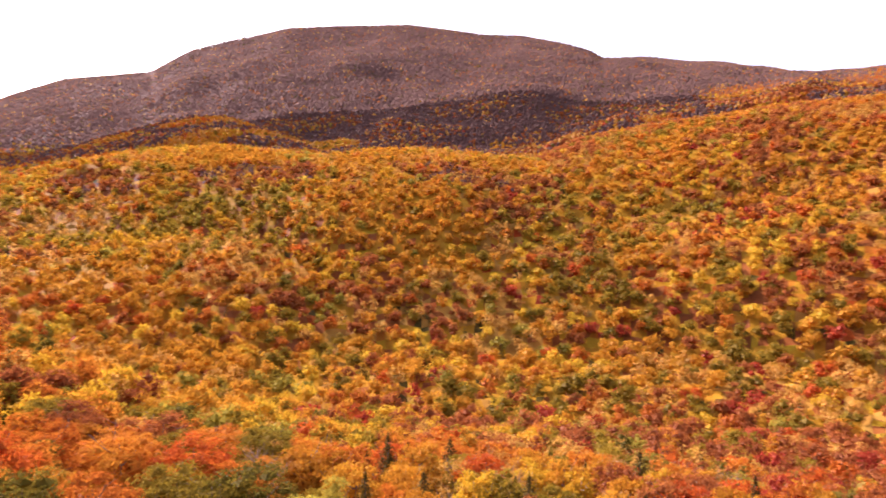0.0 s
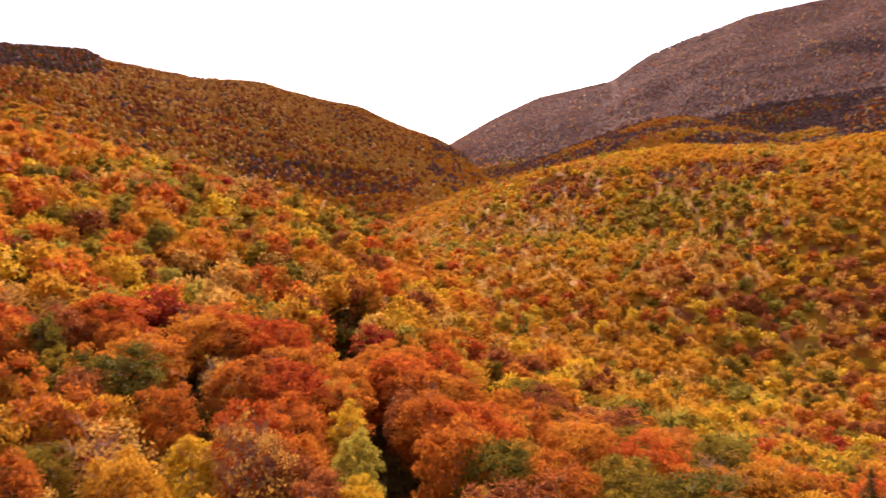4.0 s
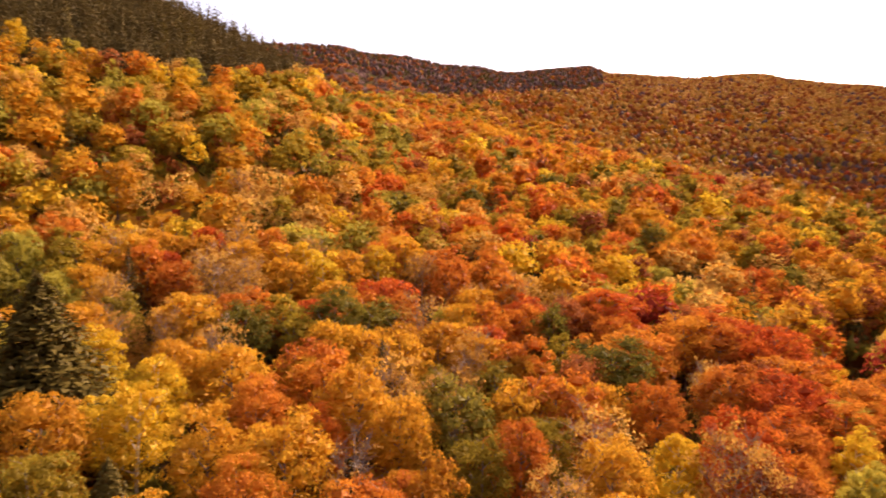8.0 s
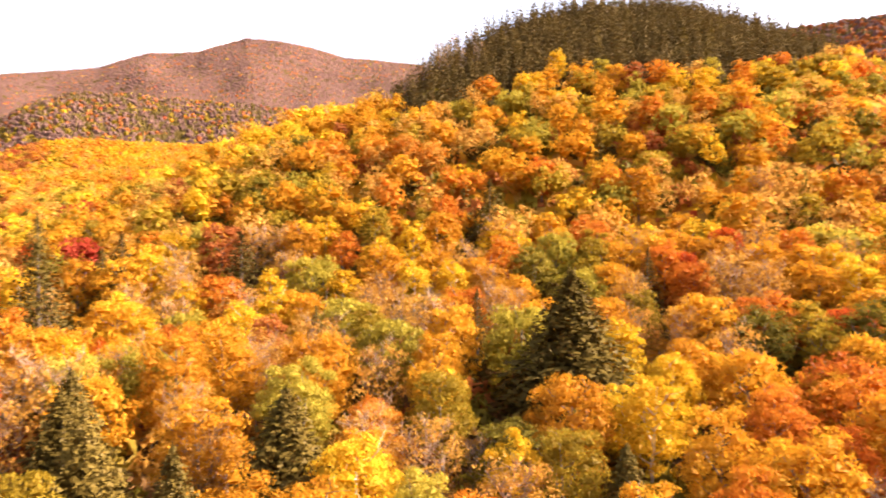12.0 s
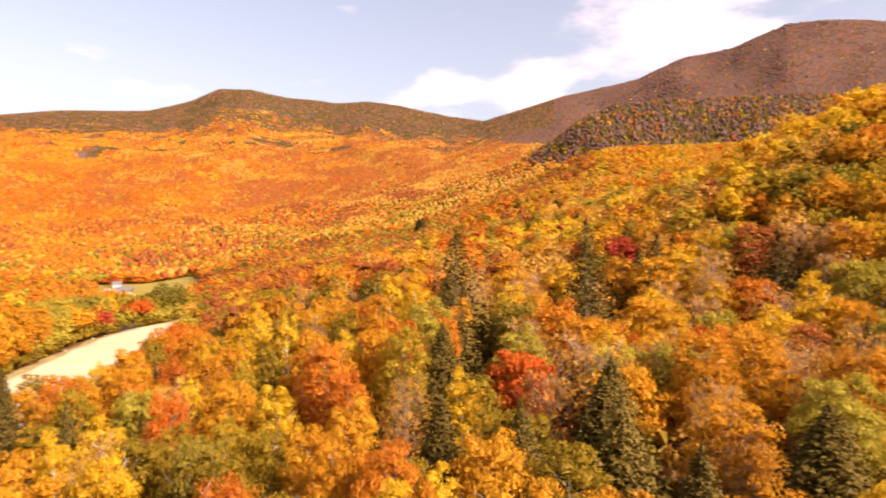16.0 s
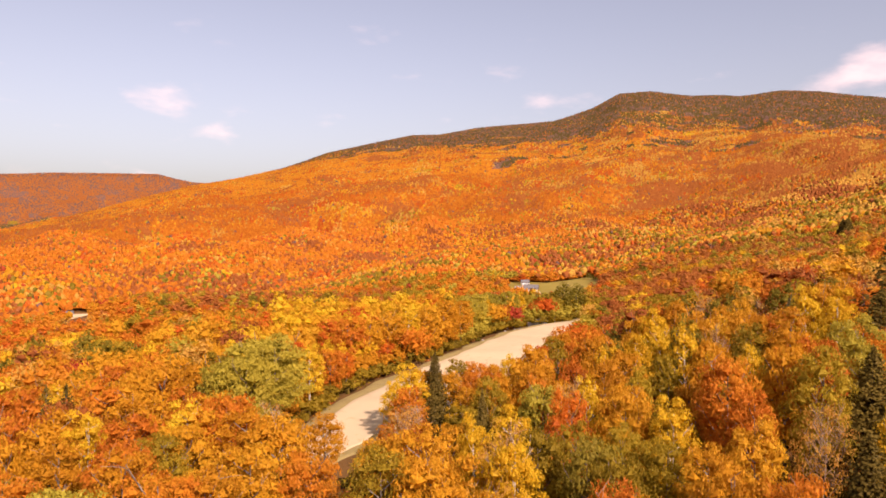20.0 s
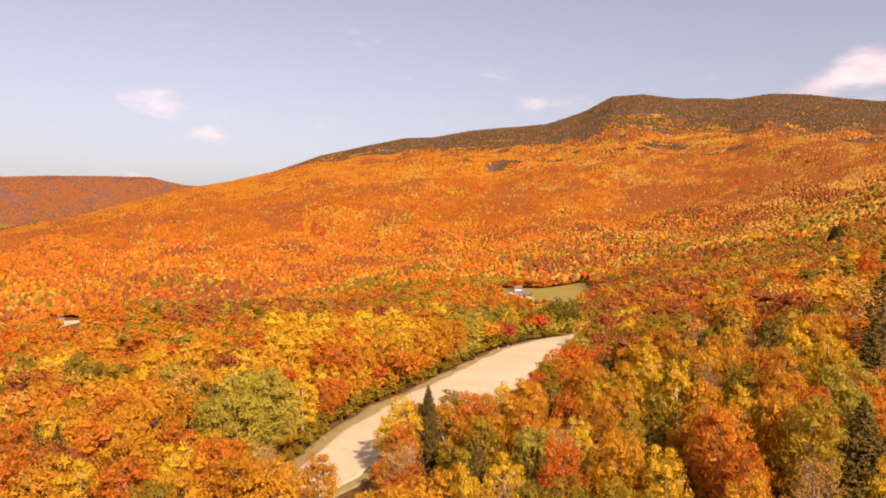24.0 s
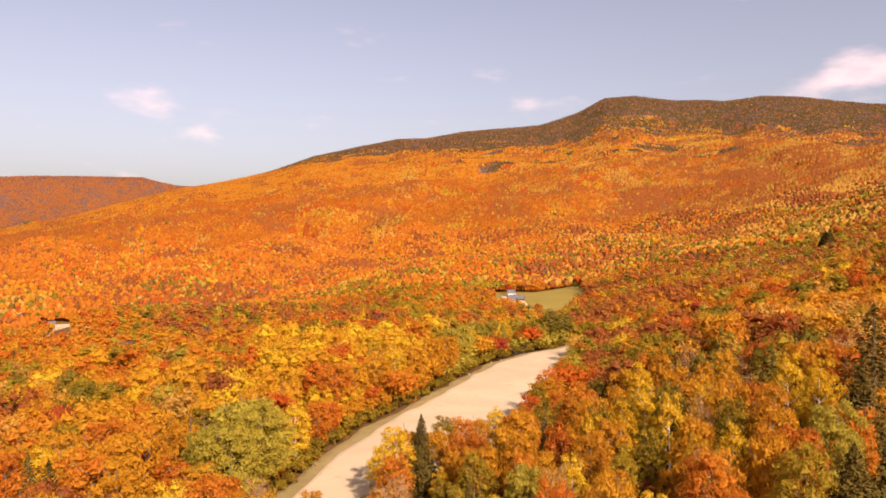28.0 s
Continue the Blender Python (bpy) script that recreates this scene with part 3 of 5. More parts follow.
def domes(x, y, z, h, rad, r, sides=5, tiers=2):
    """Far crowns: rounded uneven caps."""
    n = len(x)
    half = np.minimum(h * 0.40, rad * 1.25)
    rows = ((-0.55, 0.95), (0.45, 0.86)) if tiers == 2 else ((-0.4, 1.0),)
    w0 = r.random((n, 1)) * 6.28
    v = []
    for e, q in rows:
        w = w0 + (np.arange(sides) + 0.5 * (e > 0)) / sides * 2 * np.pi
        k = rad[:, None] * q * (0.75 + 0.45 * r.random((n, sides)))
        v.append(np.stack([x[:, None] + np.cos(w) * k, y[:, None] + np.sin(w) * k, (z + h - half)[:, None] + half[:, None] * (e + 0.25 * (r.random((n, sides)) - 0.5))], -1))
    lean = r.normal(size=(n, 2)) * 0.2 * rad[:, None]
    v.append(np.stack([x + lean[:, 0], y + lean[:, 1], z + h], -1)[:, None])
    v = np.concatenate(v, 1)
    t = []
    for k in range(sides):
        k2 = (k + 1) % sides
        if tiers == 2:
            t += [(k, k2, sides + k), (k2, sides + k2, sides + k), (sides + k, sides + k2, 2 * sides)]
        else:
            t.append((k, k2, sides))
    return v.reshape(-1, 3), (np.array(t)[None] + (np.arange(n) * v.shape[1])[:, None, None]).reshape(-1, 3)


def conifer_boughs(h, base, r, whorls, each, droop=0.35, per=7):
    """Boughs of a spruce in whorls: each a drooping row of needle sprays, denser towards its end."""
    cs, ns, sz = [], [], []
    for k in range(whorls):
        s = k / (whorls - 1)
        z = h * (0.08 + 0.90 * s)
        reach = base * ((1 - s) ** 0.8 * 0.95 + 0.05)
        n = max(4, int(each * (1 - 0.6 * s)))
        w = 2 * math.pi * (np.arange(n) + 0.5 * (k % 2)) / n + r.normal(size=n) * 0.25
        L = reach * (0.65 + 0.5 * r.random(n))
        d = np.stack([np.cos(w), np.sin(w), np.zeros(n)], -1)
        side = np.stack([-d[:, 1], d[:, 0], np.zeros(n)], -1)
        for q in range(per):
            f = (0.18 + 0.82 * (q + r.random(n)) / per)[:, None]
            c = d * L[:, None] * f + side * (r.normal(size=(n, 1)) * 0.16 * L[:, None])
            c[:, 2] += z + (-droop * L * f[:, 0] ** 1.6 + r.normal(size=n) * 0.09 * L)
            cs.append(c)
            c[:, 2] += r.normal(size=n) * 0.16
            ns.append(norm(d * 0.6 + (0, 0, 0.7) + r.normal(size=(n, 3)) * 0.5))
            sz.append((0.034 * L + 0.07) * (0.7 + 0.6 * r.random(n)))
    c, nn, sz = np.concatenate(cs), np.concatenate(ns), np.concatenate(sz)
    v, f = sprays(c, nn, sz * 1.25, r=r)
    o = len(v)
    tip = np.array([(0.16, 0, h * 0.92), (-0.1, 0.14, h * 0.92), (-0.1, -0.14, h * 0.92), (0, 0, h * 1.03)])
    return np.concatenate([v, tip]), np.concatenate([f, [(o, o + 1, o + 3), (o + 1, o + 2, o + 3), (o + 2, o, o + 3)]])


# templates: kind -> shapes; every one a tree 1.0 scale, trunk and crown
TREES = {}
NAMES = {"lime": "poplar_tree", "rust": "beech_tree", "gold": "maple_tree", "yellow": "birch_tree", "orange": "sugar_maple_tree", "peach": "beech_tree", "red": "red_maple_tree", "crimson": "young_maple_tree",
         "olive": "ash_tree", "green": "oak_tree", "spruce": "spruce_tree", "bare": "bare_tree"}
LABELS = {"lime": "broad poplar with pale yellow-green leaves", "rust": "beech with dark rust-brown autumn leaves", "gold": "maple with a full crown of golden-orange autumn leaves", "yellow": "birch with bright yellow autumn leaves and pale bark",
          "orange": "maple with a dense crown of deep orange leaves", "peach": "half-bare beech with thin peach-brown leaves",
          "red": "maple with glowing red autumn leaves", "crimson": "small maple with dark crimson leaves",
          "olive": "ash tree turning from green to olive yellow", "green": "broad tree still in dull green leaf",
          "spruce": "tall dark green spruce with drooping boughs", "bare": "leafless tree with pale grey twigs"}


def template(kind, near, seed):
    """One tree: an Empty at its foot, its trunk and its crown."""
    r = np.random.default_rng(seed)
    root = new(NAMES[kind])
    root.empty_display_size = 0.5
    h = 12.5
    if kind == "spruce":
        v, f = tube([(0, 0, -0.6), (0, 0, h * 0.5), (0, 0, h * 0.97)], [0.24, 0.14, 0.03], 6)
        mesh_of("trunk", v, f, BARK, root)
        v, f = conifer_boughs(h, 3.7, r, 42 if near else 30, 24 if near else 17, per=14 if near else 8)
        mesh_of("crown", v, f, LEAF[kind], root)
    elif kind == "bare":
        v, f = limbs(h, 3.4, r, 18, 0.28, 18, 0.0075)
        mesh_of("trunk", v, f, SNAG_BARK, root)
        v, f = leafy_crowns(np.zeros(1), np.zeros(1), np.zeros(1), np.full(1, h), np.full(1, 3.2), 240, 0.15, r, 12, 0.0, 0.6, 0.5, 0.4, 0.5)
        mesh_of("crown", v, f, LEAF["peach"], root, "a few clinging brown leaves")
    else:
        spread = {"yellow": 3.3, "crimson": 2.7, "olive": 3.3, "peach": 3.6}.get(kind, 3.6) * (0.9 + 0.2 * r.random())
        thin = kind == "peach"
        v, f = limbs(h * 0.93, spread, r, 15 if thin else 7, 0.3, 16 if thin else 2, 0.0085 if thin else 0.018)
        mesh_of("trunk", v, f, TWIG_BARK if thin else PALE_BARK if kind == "yellow" else BARK, root)
        n = (5800 if near else 2600) * (0.45 if thin else 1.4 if kind == "lime" else 1)
        v, f = leafy_crowns(np.zeros(1), np.zeros(1), np.zeros(1), np.full(1, h), np.full(1, spread), int(n), (0.138 if near else 0.205) * (0.9 if thin else 1), r, 36 + seed % 13,
                            0.0 if thin else 0.55, 0.7, 0.86, 0.40, 0.5 if thin else 0.18, {"yellow": 0.25, "olive": 0.2, "crimson": 0.25}.get(kind, 0.08), 0.62)
        mesh_of("crown", v, f, LEAF[kind], root)
    tagged(root, LABELS[kind], "tree", "trees of the near hillside")
    return root



def plant(kind, x, y, h, wide, near, r):
    """A tree of a kind and height at a place; the first of each shape is the one the others copy."""
    key = (kind, near, int(r.integers(0, 3 if near else 2)))
    scale = (wide * h / 12.5, wide * h / 12.5, h / 12.5)
    m = Matrix.LocRotScale((x, y, float(ground(x, y))), Euler((0, 0, r.random() * 6.28)), scale)
    if key not in TREES:
        TREES[key] = template(kind, near, 11 + 17 * len(TREES))
        TREES[key].matrix_basis = m
        return TREES[key]
    src = TREES[key]
    ob = copy_thing(src, pose(0, 0, 0))
    ob.matrix_basis = m
    return ob


KINDS = ("gold", "yellow", "orange", "peach", "red", "crimson", "olive", "green", "spruce", "bare", "rust", "lime", "fir")
# share of each kind by direction
# Dark red and rust shares at -40 also stand for glare fading there.
# Muted peach and olive shares from -10 to 30 also put in valley haze.
MIX_AZ = (-40, -10, 10, 30, 50, 75, 95, 115, 135, 155, 170, 185, 205, 225)
MIX = {
    "gold": (9, 22, 32, 26, 17, 20, 36, 36, 34, 28, 26, 36, 30, 26),
    "yellow": (2, 4, 7, 6, 3, 4, 19, 30, 26, 18, 16, 13, 8, 5),
    "orange": (28, 22, 14, 22, 38, 34, 11, 7, 9, 12, 14, 26, 34, 36),
    "peach": (9, 12, 14, 12, 9, 12, 18, 20, 22, 22, 12, 6, 6, 6),
    "red": (14, 4, 1, 4, 12, 12, 2, 1, 2, 3, 5, 7, 9, 10),
    "crimson": (6, 1.5, 0.3, 0.5, 1, 1, 0.5, 0.3, 0.4, 1, 1, 1, 1, 1.5),
    "olive": (15, 18, 18, 18, 16, 15, 15, 7, 9, 16, 24, 8, 6, 8),
    "green": (2, 2.5, 2.5, 2, 4, 5, 2, 1, 2, 4, 6, 1.5, 2, 2),
    "spruce": (2, 2, 2, 2, 2, 2, 2, 2, 2, 3, 2.5, 1, 1, 2),
    "fir": (0,) * 14,
    "bare": (0, 0, 0, 0, 0, 0, 0, 0, 0, 0, 0, 0, 0, 0),
    "rust": (28, 16, 8, 8, 9, 9, 3, 2, 3, 4, 6, 4, 5, 6),
    "lime": (1, 2, 4, 3, 2, 3, 8, 9, 9, 9, 9, 3, 2, 2),
}


def pick_kinds(x, y, r):
    """The kind of tree at each place: by direction, distance, height, and patches."""
    az = np.degrees(np.arctan2(-x, y))
    az = np.where(az < -62, az + 360, az)
    d = np.hypot(x, y)
    w = np.stack([np.interp(az, MIX_AZ, MIX[k]) for k in KINDS], -1).astype(float)
    for k, (scale, gain) in enumerate(((60, 3), (45, 3), (70, 3), (50, 2.5), (40, 3), (30, 3), (65, 3), (40, 3), (80, 4), (50, 2), (70, 3), (55, 3), (60, 1))):
        patch_ = smooth_noise(x + 171 * k, y - 97 * k, scale)
        w[:, k] *= np.where(d > 300, 0.12 + 4.5 * patch_ ** 3, 0.4 + gain * patch_ ** 2)
    z = canopy(x, y)
    far_north = (d > 420) & (az > 145)
    w[:, 2] *= np.where(far_north, np.interp(d, (420, 900, 1600), (1.2, 1.5, 2.2)), 1)
    w[:, 3] *= np.where(far_north & (d > 1500), 1.3, 1)
    w[:, 1] *= np.where(far_north, np.interp(d, (420, 900, 2000), (0.7, 0.22, 0.1)), 1)
    w[:, 0] *= np.where(far_north, np.interp(d, (420, 900, 2000), (1.0, 0.5, 0.22)), 1)
    w[:, 4] *= np.where(far_north, 1.4, 1)
    # The high rust share also puts the far crowns' self-shading into colour.
    w[:, 10] *= np.where(far_north, np.interp(d, (420, 800, 1500, 2500), (2.6, 5.5, 7.5, 7.0)), 1)
    right_of_meadow = far_north & (az < 178)
    upper_side = (d > 600) & (az < -8)
    for k, a, b in ((0, 0.85, 0.45), (6, 1.0, 0.6), (11, 0.9, 0.5), (1, 0.9, 0.5), (2, 1.0, 0.9), (10, 1.5, 4.5), (4, 1.2, 1.2), (3, 1.5, 1.0)):
        w[:, k] *= np.where(right_of_meadow, a, np.where(upper_side, b, 1))
    # red and dark woods low in the valley, and on the slope beside the meadow
    low = (d < 330) & (az < 16)
    side = (az > 150) & (az < 177) & (d > 130) & (d < 600)
    for k, a, b in ((0, 0.7, 0.75), (10, 1.8, 2.2), (4, 1.3, 1.4), (5, 2.6, 1.0), (8, 3.6, 1.0), (2, 0.5, 1.5), (1, 0.9, 0.5), (6, 1.4, 0.8), (11, 0.8, 0.5)):
        w[:, k] *= np.where(low, a, np.where(side, b, 1))
    opposite = (d > 240) & (az < 37)
    for k, a in ((4, 0.25), (5, 0.4), (10, 0.7), (8, 0.6), (7, 0.25), (2, 0.45), (0, 1.8), (3, 1.3), (6, 0.8), (11, 1.2), (1, 2.0)):
        w[:, k] *= np.where(opposite, a, 1)
    # golden maples along the far edge of the gravel, greener woods beside its end
    hedge = (az > 188) & (az < 203) & (d > 125) & (d < 250)
    leafy_end = (az > 175.5) & (az <= 188) & (d > 180) & (d < 340)
    for k, a, b in ((0, 3.0, 0.6), (1, 4.0, 1.0), (2, 0.4, 0.3), (6, 0.3, 2.6), (10, 0.2, 0.3), (11, 0.5, 4.0), (7, 0.3, 2.5), (4, 0.6, 0.3), (3, 0.4, 0.4)):
        w[:, k] *= np.where(hedge, a, np.where(leafy_end, b, 1))
    dusky = (d < 140) & (az > 147) & (az < 164)
    mellow = (d < 135) & (az >= 164) & (az < 200)
    for k, a, b in ((6, 1.4, 0.6), (7, 1.2, 0.6), (11, 1.0, 0.9), (1, 1.0, 2.2), (0, 1.0, 1.6), (10, 1.0, 0.6), (5, 0.5, 0.8), (2, 1.1, 0.9), (4, 0.6, 0.8)):
        w[:, k] *= np.where(dusky, a, np.where(mellow, b, 1))
    w[:, 8] += np.where(far_north & (d > 560), 0.022 * w.sum(1), 0)
    w[:, 9] += np.where(far_north & (d > 560), 0.012 * w.sum(1), 0)
    dale = (az > 184) & (d > 280) & (d < 900)
    for k, a in ((6, 2.2), (11, 2.4), (7, 2.2), (4, 1.3)):
        w[:, k] *= np.where(dale, a, 1)
    beneath = (d < 125) & (az > 12) & (az < 58)
    w[:, 2] *= np.where(beneath, 2.4, 1)
    w[:, 4] *= np.where(beneath, 2.0, 1)
    w[:, 10] *= np.where(beneath, 4.0, 1)
    for k, share in ((0, 0.3), (1, 0.25), (3, 0.5), (6, 0.5), (7, 0.8), (11, 0.2)):
        w[:, k] *= np.where(beneath, share, 1)
    # Peach over red and orange mutes the spur's trees in place of haze.
    spur_side = (d > 420) & (az > 36) & (az < 92)
    for k, share in ((4, 0.25), (5, 0.2), (2, 0.55), (3, 2.4), (10, 1.5), (6, 0.7)):
        w[:, k] *= np.where(spur_side, share, 1)
    far_side = (d > 1500) & (az > 100) & (az <= 165)
    w[:, 10] *= np.where(far_side, 5, 1)
    w[:, 3] *= np.where(far_side, 2.5, 1)
    w[:, 0] *= np.where(far_side, 0.3, 1)
    w[:, 1] *= np.where(far_side, 0.1, 1)
    for k in (6, 7, 8, 11):
        w[:, k] *= np.where(far_north & (d < 1700), np.interp(d, (420, 900, 1700), (1.5, 1.2, 0.6)), np.where(d > 850, 0.3, 1))
    w[:, 1] *= np.where(d > 850, 0.5, 1)
    even = np.interp(d, (300, 700), (1.0, 1.25))[:, None]
    w = (w / w.sum(1, keepdims=True)) ** even
    # bare woods, their mauve standing in for haze, and conifers high on the mountains
    wave = smooth_noise(x, y, 160)
    floor_ = np.interp(az, (38, 52, 66, 75), (50, 55, 80, 110))
    high = np.clip((z - floor_ - 70 * wave) / 100, 0, 1) * np.where((az < 75) & (az > 36) & (d > 700), 1, 0)
    brow = np.clip((z / d + 0.04 * (wave - 0.5) - np.interp(az, (-40, -25, -15, -10, 0, 36), (0.19, 0.175, 0.155, 0.115, 0.09, 0.07))) / 0.03, 0, 1)
    high = np.maximum(high, brow * np.where((az <= 36) & (d > np.interp(az, (-40, -12, 0, 8, 36), (1500, 1450, 960, 1500, 1600))), 1, 0))
    # the spur and the valley head under the notch turn bare and hazed lower down
    notch = np.clip((z / d - 0.045 - 0.05 * wave) / 0.055, 0, 1) * np.where((az > 26) & (az < 68) & (d > 430), np.interp(az, (26, 33, 60, 68), (0, 0.55, 0.65, 0)), 0)
    high = np.maximum(high, notch)
    high2 = np.clip((z - np.interp(az, (150, 165), (170, 300)) - 130 * wave) / 90, 0, 1) * np.where((az > 105) & (d > 700), 1, 0)
    up = np.maximum(high, high2)[:, None]
    alpine = np.zeros((len(x), len(KINDS)))
    alpine[:, 9] = np.interp(az, (35, 38, 75, 110, 150, 165), (90, 5, 8, 60, 60, 8))
    # Pale peach along the spur puts haze and glare into the tree colours.
    alpine[:, 3] = np.interp(az, (35, 38, 90, 110), (2, 64, 56, 8))
    alpine[:, 8] = np.interp(az, (75, 110, 150, 165), (4, 20, 30, 56))
    alpine[:, 10] = np.interp(az, (32, 40, 75, 110, 150, 165), (5, 30, 34, 24, 20, 24))
    w = w / w.sum(1, keepdims=True) * 100 * (1 - up) + alpine * up
    # rust and bare woods on the knobs' steep faces, their shade put into colour
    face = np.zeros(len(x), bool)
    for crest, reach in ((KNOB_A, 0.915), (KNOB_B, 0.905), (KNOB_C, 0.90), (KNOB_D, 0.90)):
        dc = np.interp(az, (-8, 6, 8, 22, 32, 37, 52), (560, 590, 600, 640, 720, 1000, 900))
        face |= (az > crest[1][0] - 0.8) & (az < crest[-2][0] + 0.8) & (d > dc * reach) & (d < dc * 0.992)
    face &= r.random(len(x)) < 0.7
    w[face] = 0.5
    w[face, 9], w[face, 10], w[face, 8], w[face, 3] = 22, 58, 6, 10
    # bare woods patchily on the humps behind; the mauve stands in for haze
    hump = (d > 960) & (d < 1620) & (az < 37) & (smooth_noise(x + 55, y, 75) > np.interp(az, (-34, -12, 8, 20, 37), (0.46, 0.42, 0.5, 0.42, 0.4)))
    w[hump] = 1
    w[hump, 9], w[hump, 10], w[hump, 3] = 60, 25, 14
    # mauve-brown leafless woods with haze tint over the whole upper mountain behind the shelf
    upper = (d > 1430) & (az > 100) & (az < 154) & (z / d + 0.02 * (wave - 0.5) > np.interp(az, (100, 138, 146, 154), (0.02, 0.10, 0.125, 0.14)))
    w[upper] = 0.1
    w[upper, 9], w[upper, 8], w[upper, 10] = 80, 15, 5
    # dark conifers on the knoll, along the ridge beside it and on the shelf's edge
    steep = z / d + 0.012 * (smooth_noise(x, y, 22) - 0.5)
    knoll = (d > 150) & (d < 460) & (steep > np.interp(az, (86, 89, 110, 113, 121), (0.246, 0.246, 0.246, 0.21, 0.20))) & (az > 85) & (az < 119.5)
    shelf = (d > 940) & (d < 1400) & (az > 133) & (az < 152) & (steep > 0.118) & (smooth_noise(x, y, 45) > 0.40)
    ridge = (d > 380) & (d < 1500) & (az > 62) & (az < 92) & (steep > np.interp(az, (62, 72, 92), (0.208, 0.205, 0.212)))
    muted = (d > 930) & (d < 1450) & (az > 116) & (az < 152) & (steep > 0.112 + 0.03 * (wave - 0.5))
    dark_patch = muted & (smooth_noise(x + 31, y, 50) + 0.2 * (smooth_noise(x, y, 18) - 0.5) > 0.56)
    w[muted] = 0.3
    w[muted, 9], w[muted, 8], w[muted, 6], w[muted, 10] = 44, 24, 18, 12
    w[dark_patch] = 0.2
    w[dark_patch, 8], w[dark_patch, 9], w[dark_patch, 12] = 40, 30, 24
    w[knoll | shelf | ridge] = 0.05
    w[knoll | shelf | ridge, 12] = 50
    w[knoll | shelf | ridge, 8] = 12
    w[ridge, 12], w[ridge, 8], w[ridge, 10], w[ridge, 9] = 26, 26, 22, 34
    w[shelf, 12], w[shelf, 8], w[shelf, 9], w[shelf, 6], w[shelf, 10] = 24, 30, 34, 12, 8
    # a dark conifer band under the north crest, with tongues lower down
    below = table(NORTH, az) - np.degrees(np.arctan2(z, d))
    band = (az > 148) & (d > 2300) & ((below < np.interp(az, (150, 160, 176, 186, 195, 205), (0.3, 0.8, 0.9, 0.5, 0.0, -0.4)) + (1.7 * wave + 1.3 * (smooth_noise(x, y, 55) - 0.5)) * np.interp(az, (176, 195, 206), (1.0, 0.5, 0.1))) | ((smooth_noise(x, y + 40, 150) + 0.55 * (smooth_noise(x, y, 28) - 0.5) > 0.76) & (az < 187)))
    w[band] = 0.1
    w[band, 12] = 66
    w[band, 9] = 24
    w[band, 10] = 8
    # Only bare and rust woods: the far hill's pinkish haze put into colour.
    beyond = (d > 4050) & (az > 196)
    w[beyond] = 0.02
    w[beyond, 9] = 42
    w[beyond, 10] = 58
    w = w / w.sum(1, keepdims=True)
    pick = (np.cumsum(w, 1) < r.random(len(x))[:, None]).sum(1)
    return np.clip(pick, 0, len(KINDS) - 1)


def scatter(d0, d1, spacing, az0, az1, r):
    """Jittered places on a grid over a sector of the plan."""
    n = int(2 * d1 / spacing) + 2
    g = (np.arange(n) - n / 2) * spacing
    x, y = np.meshgrid(g, g)
    x = x + (np.arange(n) % 2)[:, None] * spacing / 2
    x, y = x.ravel() + r.uniform(-0.42, 0.42, n * n) * spacing, y.ravel() + r.uniform(-0.42, 0.42, n * n) * spacing
    d = np.hypot(x, y)
    az = np.degrees(np.arctan2(-x, y))
    az = np.where(az < -62, az + 360, az)
    keep = (d >= d0) & (d < d1) & (az > az0) & (az < az1)
    x, y, d, az = x[keep], y[keep], d[keep], az[keep]
    clear = (lot_gap(x, y) > 2.2) & ~in_meadow(az, d)
    for cx, cy, rad in CLEARINGS:
        clear &= np.hypot(x - cx, y - cy) > rad
    return x[clear], y[clear]


def place_of(az, d):
    return -math.sin(radians(az)) * d, math.cos(radians(az)) * d


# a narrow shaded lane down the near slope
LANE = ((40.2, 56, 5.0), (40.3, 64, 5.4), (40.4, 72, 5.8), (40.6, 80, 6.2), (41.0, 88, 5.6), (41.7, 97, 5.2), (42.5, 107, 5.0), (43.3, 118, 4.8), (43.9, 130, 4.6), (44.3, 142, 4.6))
# gaps where the tall spruce's shadow falls; dark brush is added there below
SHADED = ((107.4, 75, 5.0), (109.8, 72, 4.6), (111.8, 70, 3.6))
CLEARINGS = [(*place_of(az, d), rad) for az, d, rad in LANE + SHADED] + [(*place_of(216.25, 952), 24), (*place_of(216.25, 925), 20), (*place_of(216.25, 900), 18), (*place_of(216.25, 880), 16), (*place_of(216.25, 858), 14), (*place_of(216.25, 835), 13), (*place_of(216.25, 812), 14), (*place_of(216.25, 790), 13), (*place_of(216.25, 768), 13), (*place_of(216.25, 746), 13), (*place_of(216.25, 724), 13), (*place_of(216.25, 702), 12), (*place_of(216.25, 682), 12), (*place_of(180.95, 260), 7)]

# horizon of the canopy over the clearing: the ground behind the crests stays bare
SA = np.arange(-40, 232, 0.5)
SD = 30 * (4950 / 30) ** (np.arange(260) / 259)
hx, hy = -np.sin(np.radians(SA))[:, None] * SD, np.cos(np.radians(SA))[:, None] * SD
rise_up = (canopy(hx, hy) - 12) / SD
crest_line = np.maximum.accumulate(rise_up, 1)


def in_sight(x, y, margin):
    az = np.degrees(np.arctan2(-x, y))
    az = np.where(az < -62, az + 360, az)
    d = np.hypot(x, y)
    i = np.clip(((az + 40) / 0.5).round().astype(int), 0, len(SA) - 1)
    j = np.clip((np.log(d * 0.97 / 30) / math.log(4950 / 30) * 259).astype(int), 0, 259)
    return (canopy(x, y) + 3 - 12) / d > crest_line[i, j] - margin


